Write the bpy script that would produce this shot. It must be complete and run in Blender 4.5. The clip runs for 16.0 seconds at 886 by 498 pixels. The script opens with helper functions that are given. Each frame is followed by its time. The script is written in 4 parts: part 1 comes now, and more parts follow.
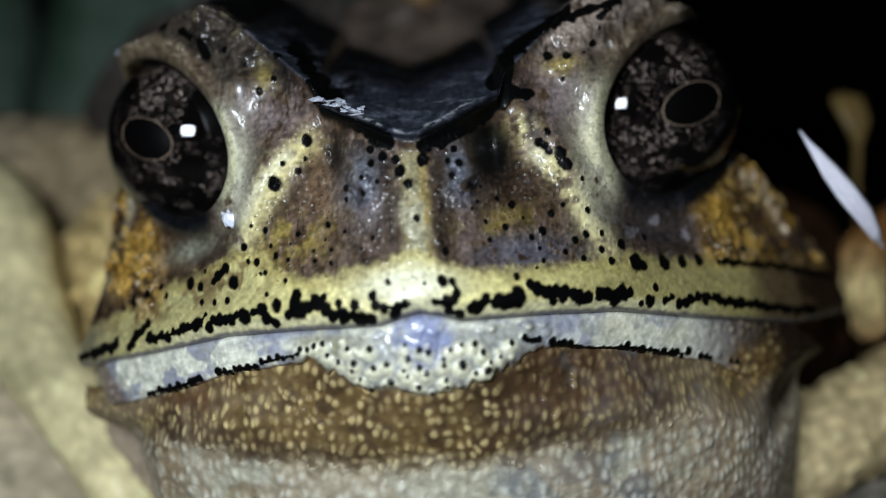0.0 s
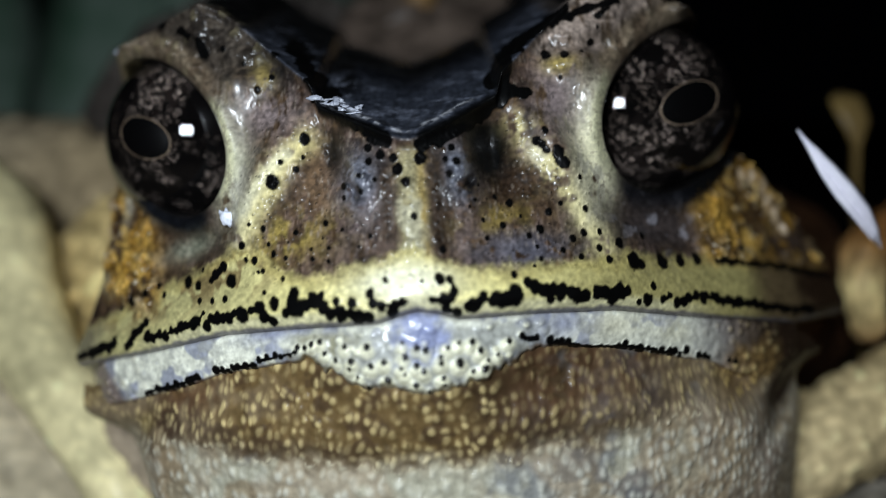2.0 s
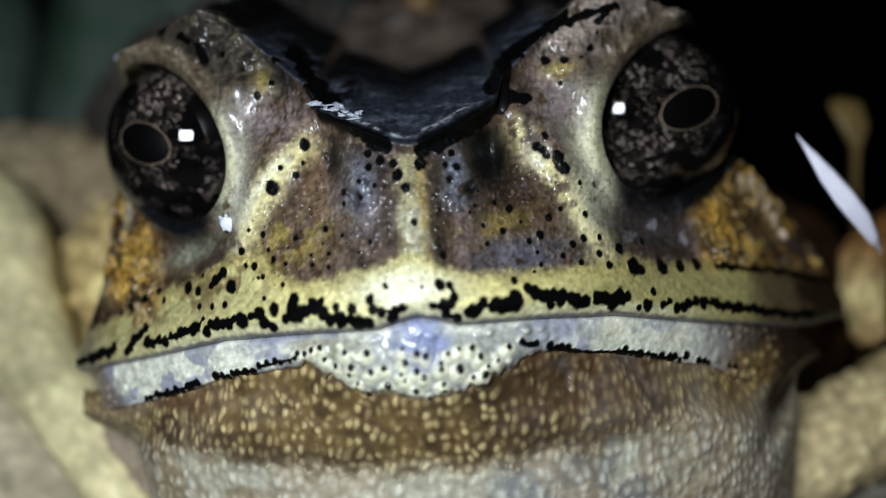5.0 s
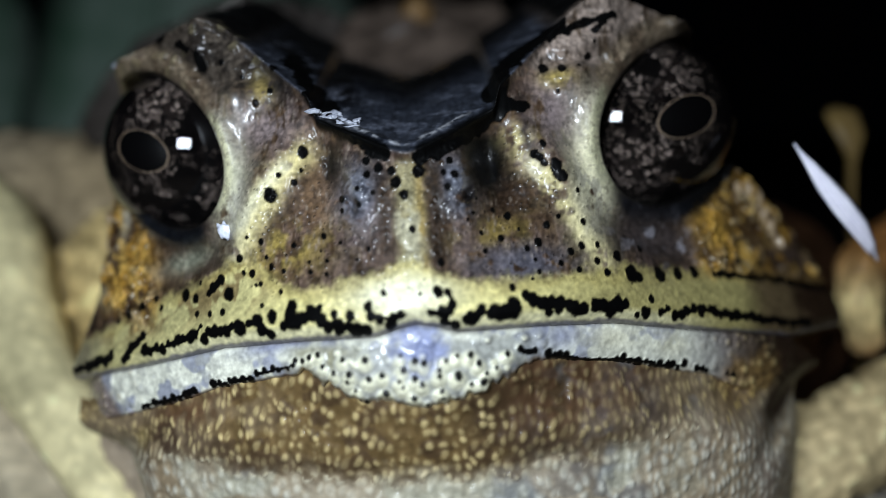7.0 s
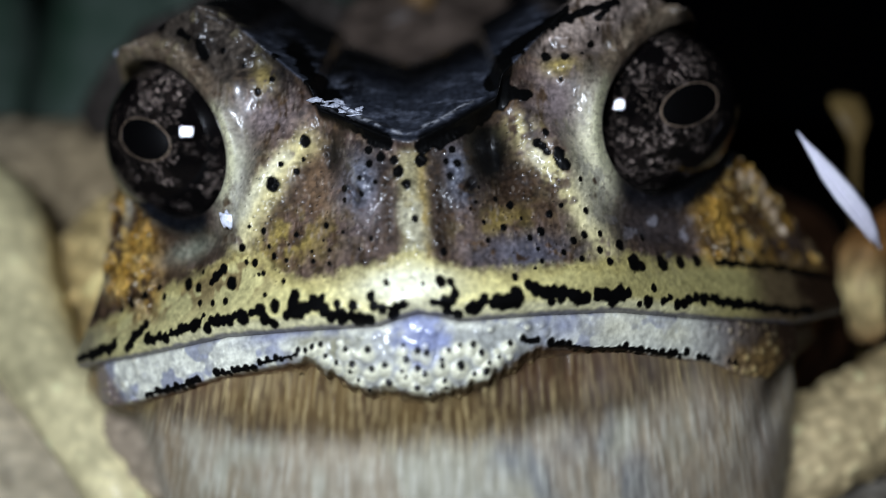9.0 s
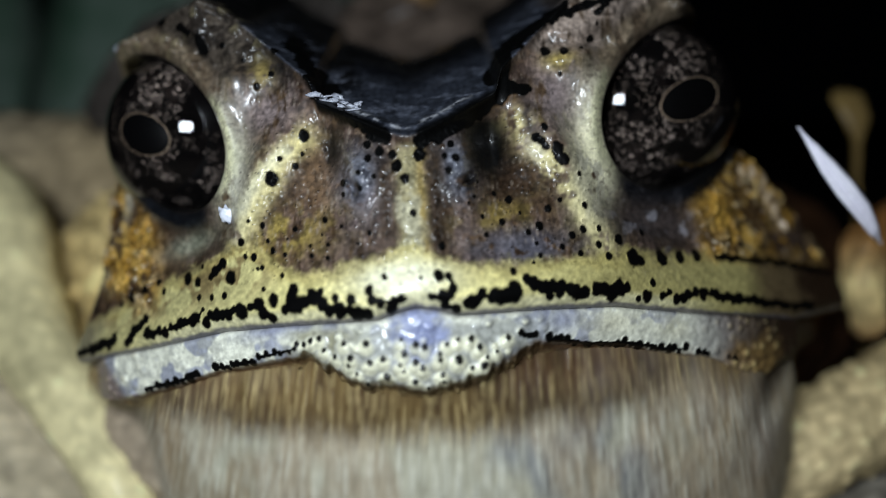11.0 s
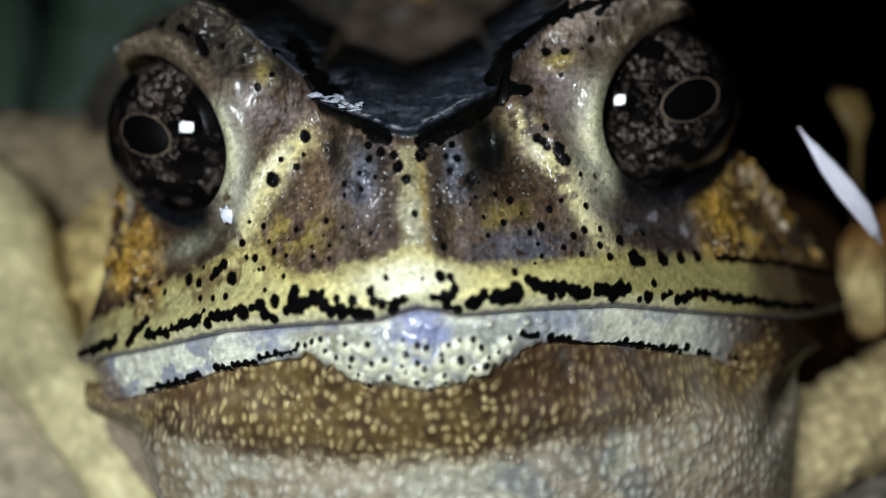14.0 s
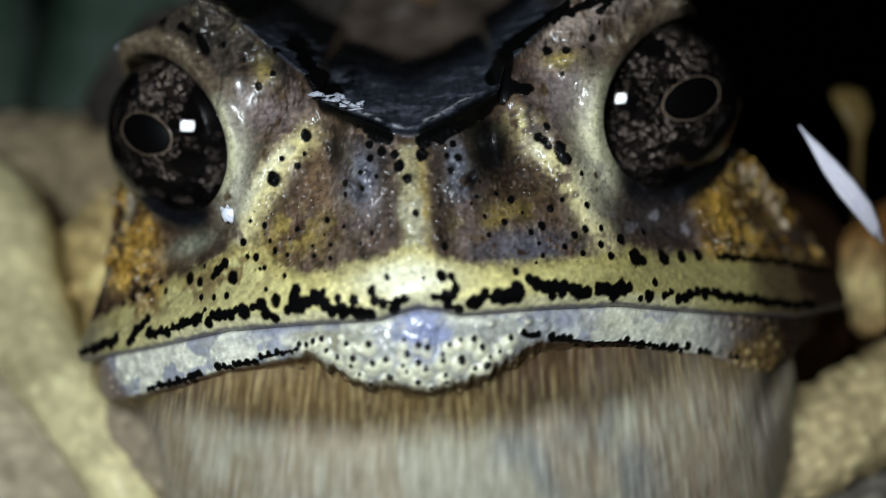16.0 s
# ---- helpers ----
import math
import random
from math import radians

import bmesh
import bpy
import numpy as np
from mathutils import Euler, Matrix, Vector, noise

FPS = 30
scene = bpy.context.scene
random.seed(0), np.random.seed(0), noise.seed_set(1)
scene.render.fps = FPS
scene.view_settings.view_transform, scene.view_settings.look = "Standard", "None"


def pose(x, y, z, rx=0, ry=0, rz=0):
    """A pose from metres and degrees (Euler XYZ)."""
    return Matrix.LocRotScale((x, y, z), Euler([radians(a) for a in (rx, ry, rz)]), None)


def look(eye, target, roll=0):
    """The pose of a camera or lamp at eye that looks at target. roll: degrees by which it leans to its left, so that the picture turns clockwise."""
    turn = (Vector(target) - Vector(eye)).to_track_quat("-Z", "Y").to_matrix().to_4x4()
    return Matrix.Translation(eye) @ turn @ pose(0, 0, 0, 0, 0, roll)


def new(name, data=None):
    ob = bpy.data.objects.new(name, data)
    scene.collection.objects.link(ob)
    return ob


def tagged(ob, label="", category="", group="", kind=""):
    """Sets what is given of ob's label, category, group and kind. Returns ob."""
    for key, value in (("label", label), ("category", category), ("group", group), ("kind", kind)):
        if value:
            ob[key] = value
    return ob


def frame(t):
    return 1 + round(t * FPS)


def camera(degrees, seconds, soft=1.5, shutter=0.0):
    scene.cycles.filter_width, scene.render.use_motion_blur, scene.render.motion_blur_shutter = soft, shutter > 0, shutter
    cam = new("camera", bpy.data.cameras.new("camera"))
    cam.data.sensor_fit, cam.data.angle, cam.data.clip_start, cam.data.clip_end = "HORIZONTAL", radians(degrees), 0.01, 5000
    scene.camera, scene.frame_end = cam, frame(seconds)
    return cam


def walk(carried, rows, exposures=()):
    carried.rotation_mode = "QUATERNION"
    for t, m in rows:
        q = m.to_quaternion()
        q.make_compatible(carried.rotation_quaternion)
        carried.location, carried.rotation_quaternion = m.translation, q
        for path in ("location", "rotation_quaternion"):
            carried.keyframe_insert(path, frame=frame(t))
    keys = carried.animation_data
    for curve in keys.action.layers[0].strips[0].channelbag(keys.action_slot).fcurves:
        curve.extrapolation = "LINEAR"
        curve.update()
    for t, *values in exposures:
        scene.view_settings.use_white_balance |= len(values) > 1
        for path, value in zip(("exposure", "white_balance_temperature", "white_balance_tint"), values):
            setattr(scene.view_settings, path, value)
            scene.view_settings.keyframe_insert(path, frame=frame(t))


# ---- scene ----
# The lens and its small hand-held sway: seconds, sideways and upward drift in millimetres, yaw and pitch in degrees.
EYE, TILT = 0.046, -8.0
cam = camera(50.0, 16.0, soft=1.0, shutter=1.4)
cam.data.dof.use_dof, cam.data.dof.focus_distance, cam.data.dof.aperture_fstop = True, 0.0486, 19.5
SWAY = [
    (0, 0.00, 0.00, 0.000, 0.000), (0.5, 0.06, -0.16, -0.054, 0.098), (1, 0.07, -0.15, -0.021, 0.043),
    (1.5, 0.06, -0.10, -0.079, -0.075), (2, 0.16, -0.29, 0.049, 0.249), (2.5, 0.13, -0.29, -0.049, 0.515),
    (3, 0.06, -0.26, -0.102, 0.629), (3.5, 0.07, -0.18, -0.021, 0.139), (4, 0.13, -0.10, 0.081, 0.002),
    (6.5, 0.10, -0.32, -0.196, 1.198), (7, 0.03, -0.36, -0.224, 1.114), (7.5, 0.13, -0.29, -0.153, 1.071),
    (8, 0.06, -0.20, -0.158, 0.964), (8.5, 0.03, -0.25, -0.099, 0.206), (9, 0.00, -0.13, -0.104, 0.190),
    (11.5, 0.32, -0.27, 0.187, -0.012), (12, 0.06, -0.15, -0.079, -0.006), (12.5, 0.20, -0.22, 0.134, -0.138),
    (13, 0.02, -0.20, -0.091, -0.028), (13.5, 0.22, -0.16, 0.177, -0.162), (14, 0.14, -0.19, 0.058, -0.028),
    (14.5, 0.06, -0.17, -0.079, 0.316), (15, 0.00, -0.02, -0.104, -0.135), (15.5, 0.07, -0.14, -0.021, -0.016),
    (16, 0.10, -0.02, 0.073, -0.277),
]
EXPOSURES = [(0, 0.0), (0.5, -0.02), (1.0, 0.17), (1.5, 0.02), (2.0, 0.1), (2.5, 0.2), (3.0, 0.2), (3.5, 0.03), (4.0, 0.06), (6.5, 0.2), (7.5, 0.2), (8.0, 0.22), (8.5, 0.1), (9.0, 0.08), (11.5, 0.02), (12.5, 0.0), (13.5, 0.02), (14.5, 0.12), (15.0, 0.05), (16.0, -0.02)]
WARMTH = [(0, 6450, 10), (4.0, 6500, 10), (6.5, 6350, 10), (7.5, 6250, 12), (8.5, 6150, 15), (9.0, 6150, 15), (11.5, 6500, 9), (13.0, 6450, 10), (14.5, 6750, 8), (16.0, 6600, 8)]
EXPOSURES = [(t, stops, *(float(np.interp(t, [row[0] for row in WARMTH], [row[k] for row in WARMTH])) for k in (1, 2))) for t, stops in EXPOSURES]
walk(cam, [(t, pose(0, 0, EYE, TILT) @ pose(x / 1000, 0, z / 1000, 90 + pitch, 0, yaw)) for t, x, z, yaw, pitch in SWAY], EXPOSURES)

# ---- light: a small torch held over the lens, in a dark night ----
world = bpy.data.worlds.new("night")
scene.world = world
world.use_nodes = True
world.node_tree.nodes["Background"].inputs[0].default_value = (0.55, 0.7, 1.0, 1)
world.node_tree.nodes["Background"].inputs[1].default_value = 0.0003
LENS = pose(0, 0, EYE, TILT)
torch = bpy.data.lights.new("torch", "AREA")
torch.shape, torch.size, torch.size_y, torch.energy, torch.color = "RECTANGLE", 0.022, 0.0163, 0.0835, (0.90, 1.0, 1.10)
torch_ob = new("torch", torch)
torch_ob.matrix_world = LENS @ look((-0.0156, -0.030, 0.0163), (-0.003, 0.05, -0.003))
scene.view_settings.exposure = 0.0

# ---- shape of the toad's head, in millimetres: u across, w up, depth away from the lens ----
def ramp(lo, hi, v):
    f = np.clip((v - lo) / (hi - lo), 0, 1)
    return f * f * (3 - 2 * f)


def hill(u, w, cu, cw, su, sw, turn=0.0):
    c, s = math.cos(radians(turn)), math.sin(radians(turn))
    p, q = (u - cu) * c + (w - cw) * s, (w - cw) * c - (u - cu) * s
    return np.exp(-(p / su) ** 2 - (q / sw) ** 2)


def dice(i, j, seed):
    v = np.sin(i * 127.1 + j * 311.7 + seed * 74.7) * 43758.5453
    return v - np.floor(v)


def mottle(u, w, size, seed, octaves=3):
    total, gain, norm = 0.0, 1.0, 0.0
    for k in range(octaves):
        c, s = math.cos(0.6 + 1.1 * k + seed), math.sin(0.6 + 1.1 * k + seed)
        p, q = (u * c - w * s) / size * 2 ** k + 17.3 * k, (u * s + w * c) / size * 2 ** k - 9.1 * k
        i, j = np.floor(p), np.floor(q)
        f, g = p - i, q - j
        f, g = f ** 3 * (f * (6 * f - 15) + 10), g ** 3 * (g * (6 * g - 15) + 10)
        a, b = dice(i, j, seed + k), dice(i + 1, j, seed + k)
        c, d = dice(i, j + 1, seed + k), dice(i + 1, j + 1, seed + k)
        total = total + gain * ((a * (1 - f) + b * f) * (1 - g) + (c * (1 - f) + d * f) * g)
        norm, gain = norm + gain, gain * 0.55
    return total / norm


def granules(u, w, size, seed):
    """Nearest-site distance (0 at a granule's middle, in cell sizes) and a random value for each granule."""
    p, q = u / size, w / size
    i, j = np.floor(p), np.floor(q)
    best, mark = np.full(np.shape(p), 9.0), np.zeros(np.shape(p))
    for di in (-1, 0, 1):
        for dj in (-1, 0, 1):
            a, b = i + di, j + dj
            r = (a + 0.5 + 0.75 * (dice(a, b, seed) - 0.5) - p) ** 2 + (b + 0.5 + 0.75 * (dice(a, b, seed + 5) - 0.5) - q) ** 2
            near = r < best
            best, mark = np.where(near, r, best), np.where(near, dice(a, b, seed + 9), mark)
    return np.sqrt(best), mark


def lip_arc(a):
    return 44 + 15.5 * ((np.sqrt(a * a + 4.8) - 2.19) / 21) ** 1.35


def mouth_line(u):
    a = np.abs(u)
    return np.interp(a, [0, 0.9, 1.9, 6, 10, 15, 23], [-2.95, -3.1, -3.42, -3.5, -3.75, -4.7, -6.1])


def crest_line(a):
    rise = np.interp(a, [0, 4.6, 5.0, 9.3, 14], [5.0, 7.5, 8.8, 13.1, 18])
    dome = 14.3 - 0.035 * (a - 12.0) ** 2
    return -np.log(np.exp(-2.5 * rise) + np.exp(-2.5 * dome)) / 2.5


def side_line(u, w):
    left = np.interp(w, [-9, -5, -1, 2, 4.6, 6.5, 8, 11, 13, 15], [21.2, 21.2, 19.8, 19.3, 18.9, 18.0, 17.2, 17.0, 17.9, 17.2])
    right = np.interp(w, [-9, -5, -1.6, 1, 4.2, 5.2, 6.5, 8, 11, 13, 15], [28.6, 28.5, 27.4, 25.2, 22.0, 19.8, 18.0, 17.2, 17.0, 17.9, 17.2])
    return np.where(u < 0, left, right)


def socket(u, w):
    """1 on the rim of the eye's opening, less inside; the two openings differ a little."""
    def opening(cu, cw, across, along, turn):
        p, q = np.abs(u) - cu, w - cw
        c, s = math.cos(radians(turn)), math.sin(radians(turn))
        return np.sqrt(np.abs((p * c + q * s) / across) ** 2.15 + np.abs((q * c - p * s) / along) ** 2.15) ** 0.93
    return np.where(u < 0, opening(14.8, 7.65, 3.55, 5.75, -42), opening(16.3, 7.7, 4.25, 6.5, -51))


def face_depth(u, w):
    a = np.sqrt(u * u + 0.3)
    h = w - mouth_line(u) - 0.75
    side_h = h - 0.78 * ramp(8.5, 12, a) * np.maximum(h - 6.5, 0)
    y = lip_arc(a) + np.where(h > 0, 0.38 * side_h, 0.55 * h * h)
    y = y + ramp(8, 16, a) * 0.36 * np.clip(h, 0, 5)
    y = y - 0.40 * np.exp(-((h - 0.5) / 1.0) ** 2) * ramp(20, 8, a)
    y = y + 1.0 * hill(a, w, 4.4, 3.2, 1.5, 2.6) + np.where(u > 0, 1.7, 1.0) * hill(a, w, 4.2, 5.2, 0.9, 1.6)
    y = y - 0.62 * hill(a, w, 0, 2.4, 0.7, 2.9) - 1.05 * hill(a, w, 2.5, 3.4, 0.85, 1.15)
    y = y + 0.9 * hill(a, w, 2.95, 3.0, 0.17, 0.36, -35)
    y = y - 1.2 * hill(a, w, 7.9, 4.2, 1.0, 3.2, 27) - 0.5 * hill(a, w, 10.0, 7.2, 0.9, 3.6) - 1.6 * hill(a, w, 9.2, 9.9, 1.2, 2.3)
    y = y - 0.7 * hill(a, w, 12.6, 12.6, 4.2, 1.5) + 0.8 * hill(a, w, 9.9, 10.6, 1.8, 0.45, 8)
    y = y - 0.8 * hill(a, w, 17.2, 13.4, 1.0, 0.8)
    y = y - 0.9 * hill(a, w, 18.3, 0.6, 3.0, 2.0) + 1.0 * hill(a, w, 12.6, 0.6, 3.2, 0.8, -25)
    y = y + 6.0 * np.maximum(mouth_line(u) + 0.12 - w, 0) ** 2
    y = y - 0.22 * hill(u, w, -0.35, 0.95, 0.28, 0.34) - 0.16 * hill(u, w, -0.35, 0.25, 0.2, 0.2) - 0.2 * hill(u, w, -0.4, -0.35, 0.2, 0.26)
    r = socket(u, w)
    y = y - 0.45 * np.exp(-((r - 1.13) / 0.11) ** 2) + 7.0 * ramp(1.02, 0.88, r)
    over = w - crest_line(a)
    back = np.maximum(over, 0)
    soft = np.sqrt(back * back + 0.04) - 0.2
    y = y + soft * np.interp(a, [0, 4, 8, 14], [1.75, 1.9, 2.6, 3.0]) - 0.45 * np.exp(-(over / 0.32) ** 2) - 0.25 * np.exp(-((over - 0.55) / 0.16) ** 2) * ramp(5, 3.5, a)
    y = y + 0.12 * np.maximum(over - 5.5, 0) ** 2 * 4
    side = np.maximum(a - side_line(u, w), 0)
    y = y + 2.6 * (np.sqrt(side * side + 0.09) - 0.3)
    return y


def jaw_edge(a):
    return np.interp(a, [0, 3, 5.6, 10.4, 14, 18.3, 21, 24.5], [-6.65, -6.2, -5.0, -5.8, -6.85, -7.9, -8.1, -7.0])


def jaw_depth(u, w):
    a = np.sqrt(u * u + 0.3)
    low, top = jaw_edge(a) + 0.9 * (mottle(u, 0 * u, 0.55, 77, 2) - 0.5) * ramp(7, 5.5, a) - 0.8 * ramp(15.5, 19.5, u), mouth_line(u)
    f = (w - low) / (top - low)
    y = lip_arc(a) + 0.50 + 5.0 * np.maximum(w - top + 0.35, 0) ** 2 + 2.2 * np.clip(0.32 - f, 0, 0.5) ** 2
    y = y - 0.35 * hill(a, w, 0, -5.0, 4.0, 1.6) - 0.35 * hill(a, w, 0.0, -3.6, 0.9, 0.6)
    under = np.maximum(low - w, 0)
    y = y + 1.2 * under + 0.6 * under ** 2
    return y + 2.0 * np.maximum(u - 23.4, 0) + 0.55 * np.maximum(-18.6 - u, 0) ** 1.5


def throat_depth(u, w):
    a = np.sqrt(u * u + 1.0)
    y = 46.5 + np.where(u > 0, 7.6, 10.5) * (a / 20) ** 2.1 + (0.16 + 0.16 * np.maximum(-8.5 - w, 0)) * np.maximum(-u - 15, 0) ** 1.5 + 0.25 * np.maximum(u - 19, 0) ** 1.8
    y = y + 0.035 * np.maximum(-9.5 - w, 0) ** 2 - 0.7 * hill(a, w, 0, -8.4, 11, 1.8)
    y = y + 0.25 * np.exp(-((w + 10.5 - 0.006 * a * a) / 0.8) ** 2) * ramp(11, 5, a)
    y = y + 0.5 * np.maximum(w + 5.6 + 0.01 * a * a, 0)
    y = y + 1.0 * hill(u, w, 8.0, -6.0, 5.0, 1.7) + 2.5 * hill(u, w, 22.8, -9.0, 4.0, 1.0, 39) + 1.5 * hill(u, w, -17.5, -9.0, 1.8, 1.2, 30)
    rim = w - jaw_edge(a) + 0.8 * ramp(15.5, 19.5, u)
    behind = lip_arc(a) + 0.98 + 0.35 * np.maximum(rim, 0)
    return y + (behind - y) * ramp(-3.0, -0.3, rim)
# ---- end of the shape ----

# ---- dark markings of the skin: place and radius, or half-width and course, in millimetres ----
SNOUT_SPOTS_A = [(-5.39, 5.97, 0.26), (-7.07, 3.8, 0.32), (-5.9, 4.39, 0.14), (-4.39, 1.49, 0.14), (-5.9, 1.12, 0.13), (-7.69, 1.45, 0.14), (-7.38, 0.65, 0.11), (-7.12, 0.12, 0.14), (-6.44, -0.12, 0.11), (-5.01, -0.26, 0.12), (-4.19, 0.24, 0.11), (-4.19, -0.41, 0.1), (-8.18, -0.16, 0.17), (-7.69, -0.69, 0.11), (-7.95, -0.74, 0.1), (-6.57, -1.13, 0.11), (-2.07, 0.65, 0.11), (-5.1, 0.22, 0.08), (-8.46, 1.74, 0.1), (-6.29, 0.66, 0.07), (-6.66, 4.8, 0.14), (-2.02, 5.08, 0.2), (-2.0, 4.33, 0.17), (-1.4, 4.64, 0.22), (-0.79, 4.43, 0.22), (-0.59, 3.87, 0.27), (-0.23, 3.18, 0.22), (0.06, 1.45, 0.16), (-3.37, 3.26, 0.14), (-2.44, 2.84, 0.14)]
SNOUT_SPOTS_B = [(-2.46, 3.62, 0.14), (-1.73, 3.37, 0.11), (-3.36, 2.68, 0.11), (0.51, 4.34, 0.28), (1.35, -0.19, 0.16), (2.1, 4.8, 0.17), (1.75, 4.22, 0.14), (2.29, 4.03, 0.17), (1.91, 3.41, 0.16), (4.81, 1.93, 0.17), (3.42, 1.11, 0.12), (4.37, 0.8, 0.14), (3.51, 0.21, 0.11), (5.62, 0.22, 0.14), (6.23, 0.47, 0.2), (6.78, 1.36, 0.17), (7.94, -0.06, 0.17), (8.57, 0.2, 0.17), (8.79, 1.44, 0.15), (8.59, 3.07, 0.14), (7.31, -0.59, 0.14), (8.27, -1.02, 0.14), (9.37, -0.63, 0.17), (9.84, -1.25, 0.2), (10.62, -0.45, 0.24), (9.48, 0.23, 0.15), (2.78, 1.83, 0.08), (3.08, 2.13, 0.08), (4.12, 2.25, 0.11), (7.47, 1.79, 0.11)]
SNOUT_SPOTS_C = [(5.99, -0.36, 0.1), (6.12, -0.98, 0.1), (5.73, -1.28, 0.08), (6.95, 5.58, 0.17), (12.33, -0.14, 0.16), (-5.53, 5.01, 0.09), (-4.52, 0.74, 0.07), (-3.49, 1.08, 0.08), (-2.64, 0.2, 0.07), (3.29, 2.89, 0.08), (5.31, 1.23, 0.08)]
SNOUT_SPOTS = SNOUT_SPOTS_A + SNOUT_SPOTS_B + SNOUT_SPOTS_C
LIP_SPOTS_A = [(-16.78, -2.01, 0.3), (-15.87, -1.55, 0.2), (-14.83, -1.2, 0.16), (-12.56, -1.06, 0.28), (-11.78, -1.26, 0.21), (-11.55, -0.44, 0.12), (-9.58, -1.09, 0.29), (-11.57, -2.05, 0.15), (-10.67, -2.08, 0.15), (-9.87, -1.98, 0.14), (-14.3, -1.67, 0.16), (-8.93, 0.69, 0.17), (-7.56, -1.77, 0.11), (-8.68, -0.07, 0.12), (-1.4, -1.44, 0.13), (-2.11, -1.99, 0.16), (0.29, -1.61, 0.08), (-8.82, -2.78, 0.34), (-6.98, -2.32, 0.27), (-6.39, -2.77, 0.22), (-4.53, -1.96, 0.16), (-3.01, -2.41, 0.24), (-3.78, -2.33, 0.19), (-1.14, -2.92, 0.26), (1.13, -1.54, 0.24), (10.63, -2.88, 0.23), (11.28, -3.54, 0.15), (11.8, -3.47, 0.29), (12.28, -2.79, 0.18), (11.34, -1.45, 0.39)]
LIP_SPOTS_B = [(11.78, -1.63, 0.27), (13.24, -1.63, 0.34), (14.59, -1.64, 0.32), (15.86, -1.64, 0.29), (4.68, -1.63, 0.16), (-17.68, -2.32, 0.17), (-0.45, -2.48, 0.08), (19.44, -1.22, 0.17), (21.6, -1.54, 0.18)]
LIP_SPOTS = LIP_SPOTS_A + LIP_SPOTS_B
LIP_STREAKS_A = [(0.3, [(-21.26, -5.3), (-19.9, -5.01), (-17.88, -4.35)]), (0.25, [(-16.83, -4.57), (-16.29, -3.84), (-15.41, -3.23)]), (0.27, [(-15.25, -3.96), (-13.86, -3.79), (-11.89, -3.18), (-11.52, -2.98)]), (0.15, [(-11.44, -3.04), (-11.21, -2.61)]), (0.26, [(-11.05, -3.27), (-10.67, -2.98), (-9.56, -2.9), (-9.22, -2.71)]), (0.3, [(-8.33, -2.59), (-7.76, -2.52), (-7.19, -3.09)]), (0.35, [(-5.93, -1.77), (-5.93, -2.57), (-4.9, -2.21), (-4.48, -2.48)]), (0.32, [(-4.49, -2.67), (-3.55, -2.92), (-2.22, -3.12)]), (0.21, [(-2.02, -2.46), (-1.11, -2.65), (-0.71, -2.54)]), (0.21, [(-2.02, -2.46), (-2.11, -1.99)]), (0.23, [(0.73, -2.5), (1.51, -2.55)]), (0.21, [(1.51, -2.55), (1.35, -3.0), (1.87, -3.12)]), (0.21, [(1.57, -1.65), (1.84, -2.19)])]
LIP_STREAKS_B = [(0.32, [(2.61, -2.99), (3.04, -2.54)]), (0.4, [(3.62, -2.72), (4.3, -2.65), (4.73, -2.42)]), (0.27, [(5.21, -1.93), (5.6, -2.23)]), (0.38, [(5.59, -2.28), (7.01, -2.62), (8.2, -2.96)]), (0.24, [(6.14, -2.54), (6.47, -2.93)]), (0.4, [(8.88, -2.94), (10.11, -2.97)]), (0.21, [(12.68, -3.62), (13.29, -3.39)]), (0.25, [(13.79, -3.75), (15.04, -3.68)]), (0.3, [(15.49, -3.64), (17.78, -4.21), (22.6, -5.23), (24.87, -5.59)]), (0.24, [(17.31, -1.82), (20.15, -2.24), (22.31, -2.49)]), (0.24, [(22.31, -2.49), (30.31, -4.15)]), (0.27, [(-10.92, -1.05), (-10.18, -0.4)]), (0.29, [(6.54, 5.11), (6.97, 4.54)]), (0.32, [(7.45, 4.24), (7.79, 3.69)])]
LIP_STREAKS = LIP_STREAKS_A + LIP_STREAKS_B
CREST_STREAKS_A = [(0.34, [(-3.6, 7.2), (-2.41, 6.25), (-1.02, 5.39)]), (0.34, [(-1.02, 5.39), (-1.73, 5.57)]), (0.37, [(0.63, 4.94), (2.06, 5.54), (3.59, 6.59), (4.52, 7.17), (5.32, 7.78)]), (0.35, [(5.32, 7.78), (6.06, 7.67)]), (0.6, [(5.18, 7.94), (4.73, 8.8), (5.4, 10.3), (6.8, 11.5), (8.77, 12.4)]), (0.28, [(8.77, 12.23), (10.75, 12.78), (11.98, 13.14)]), (0.5, [(-3.6, 7.2), (-4.62, 8.97), (-5.53, 10.36), (-6.64, 12.56)]), (0.22, [(-12.9, 13.3), (-12.1, 12.6)]), (0.25, [(-11.5, 12.2), (-11.2, 11.6)]), (0.3, [(-14.6, 14.4), (-14.3, 14.2)]), (0.2, [(10.7, 12.2), (11.3, 12.7)]), (0.17, [(10.2, 10.7), (10.3, 10.8)])]
BROW_SPOTS = [(7.55, 9.95, 0.26), (8.5, 9.85, 0.24), (8.2, 8.6, 0.1), (9.5, 10.0, 0.1), (10.6, 11.5, 0.1), (-8.0, 9.0, 0.16), (-7.2, 9.6, 0.15), (-8.8, 10.6, 0.12), (-10.0, 11.6, 0.18), (-7.0, 10.9, 0.2)]
CREST_STREAKS = CREST_STREAKS_A
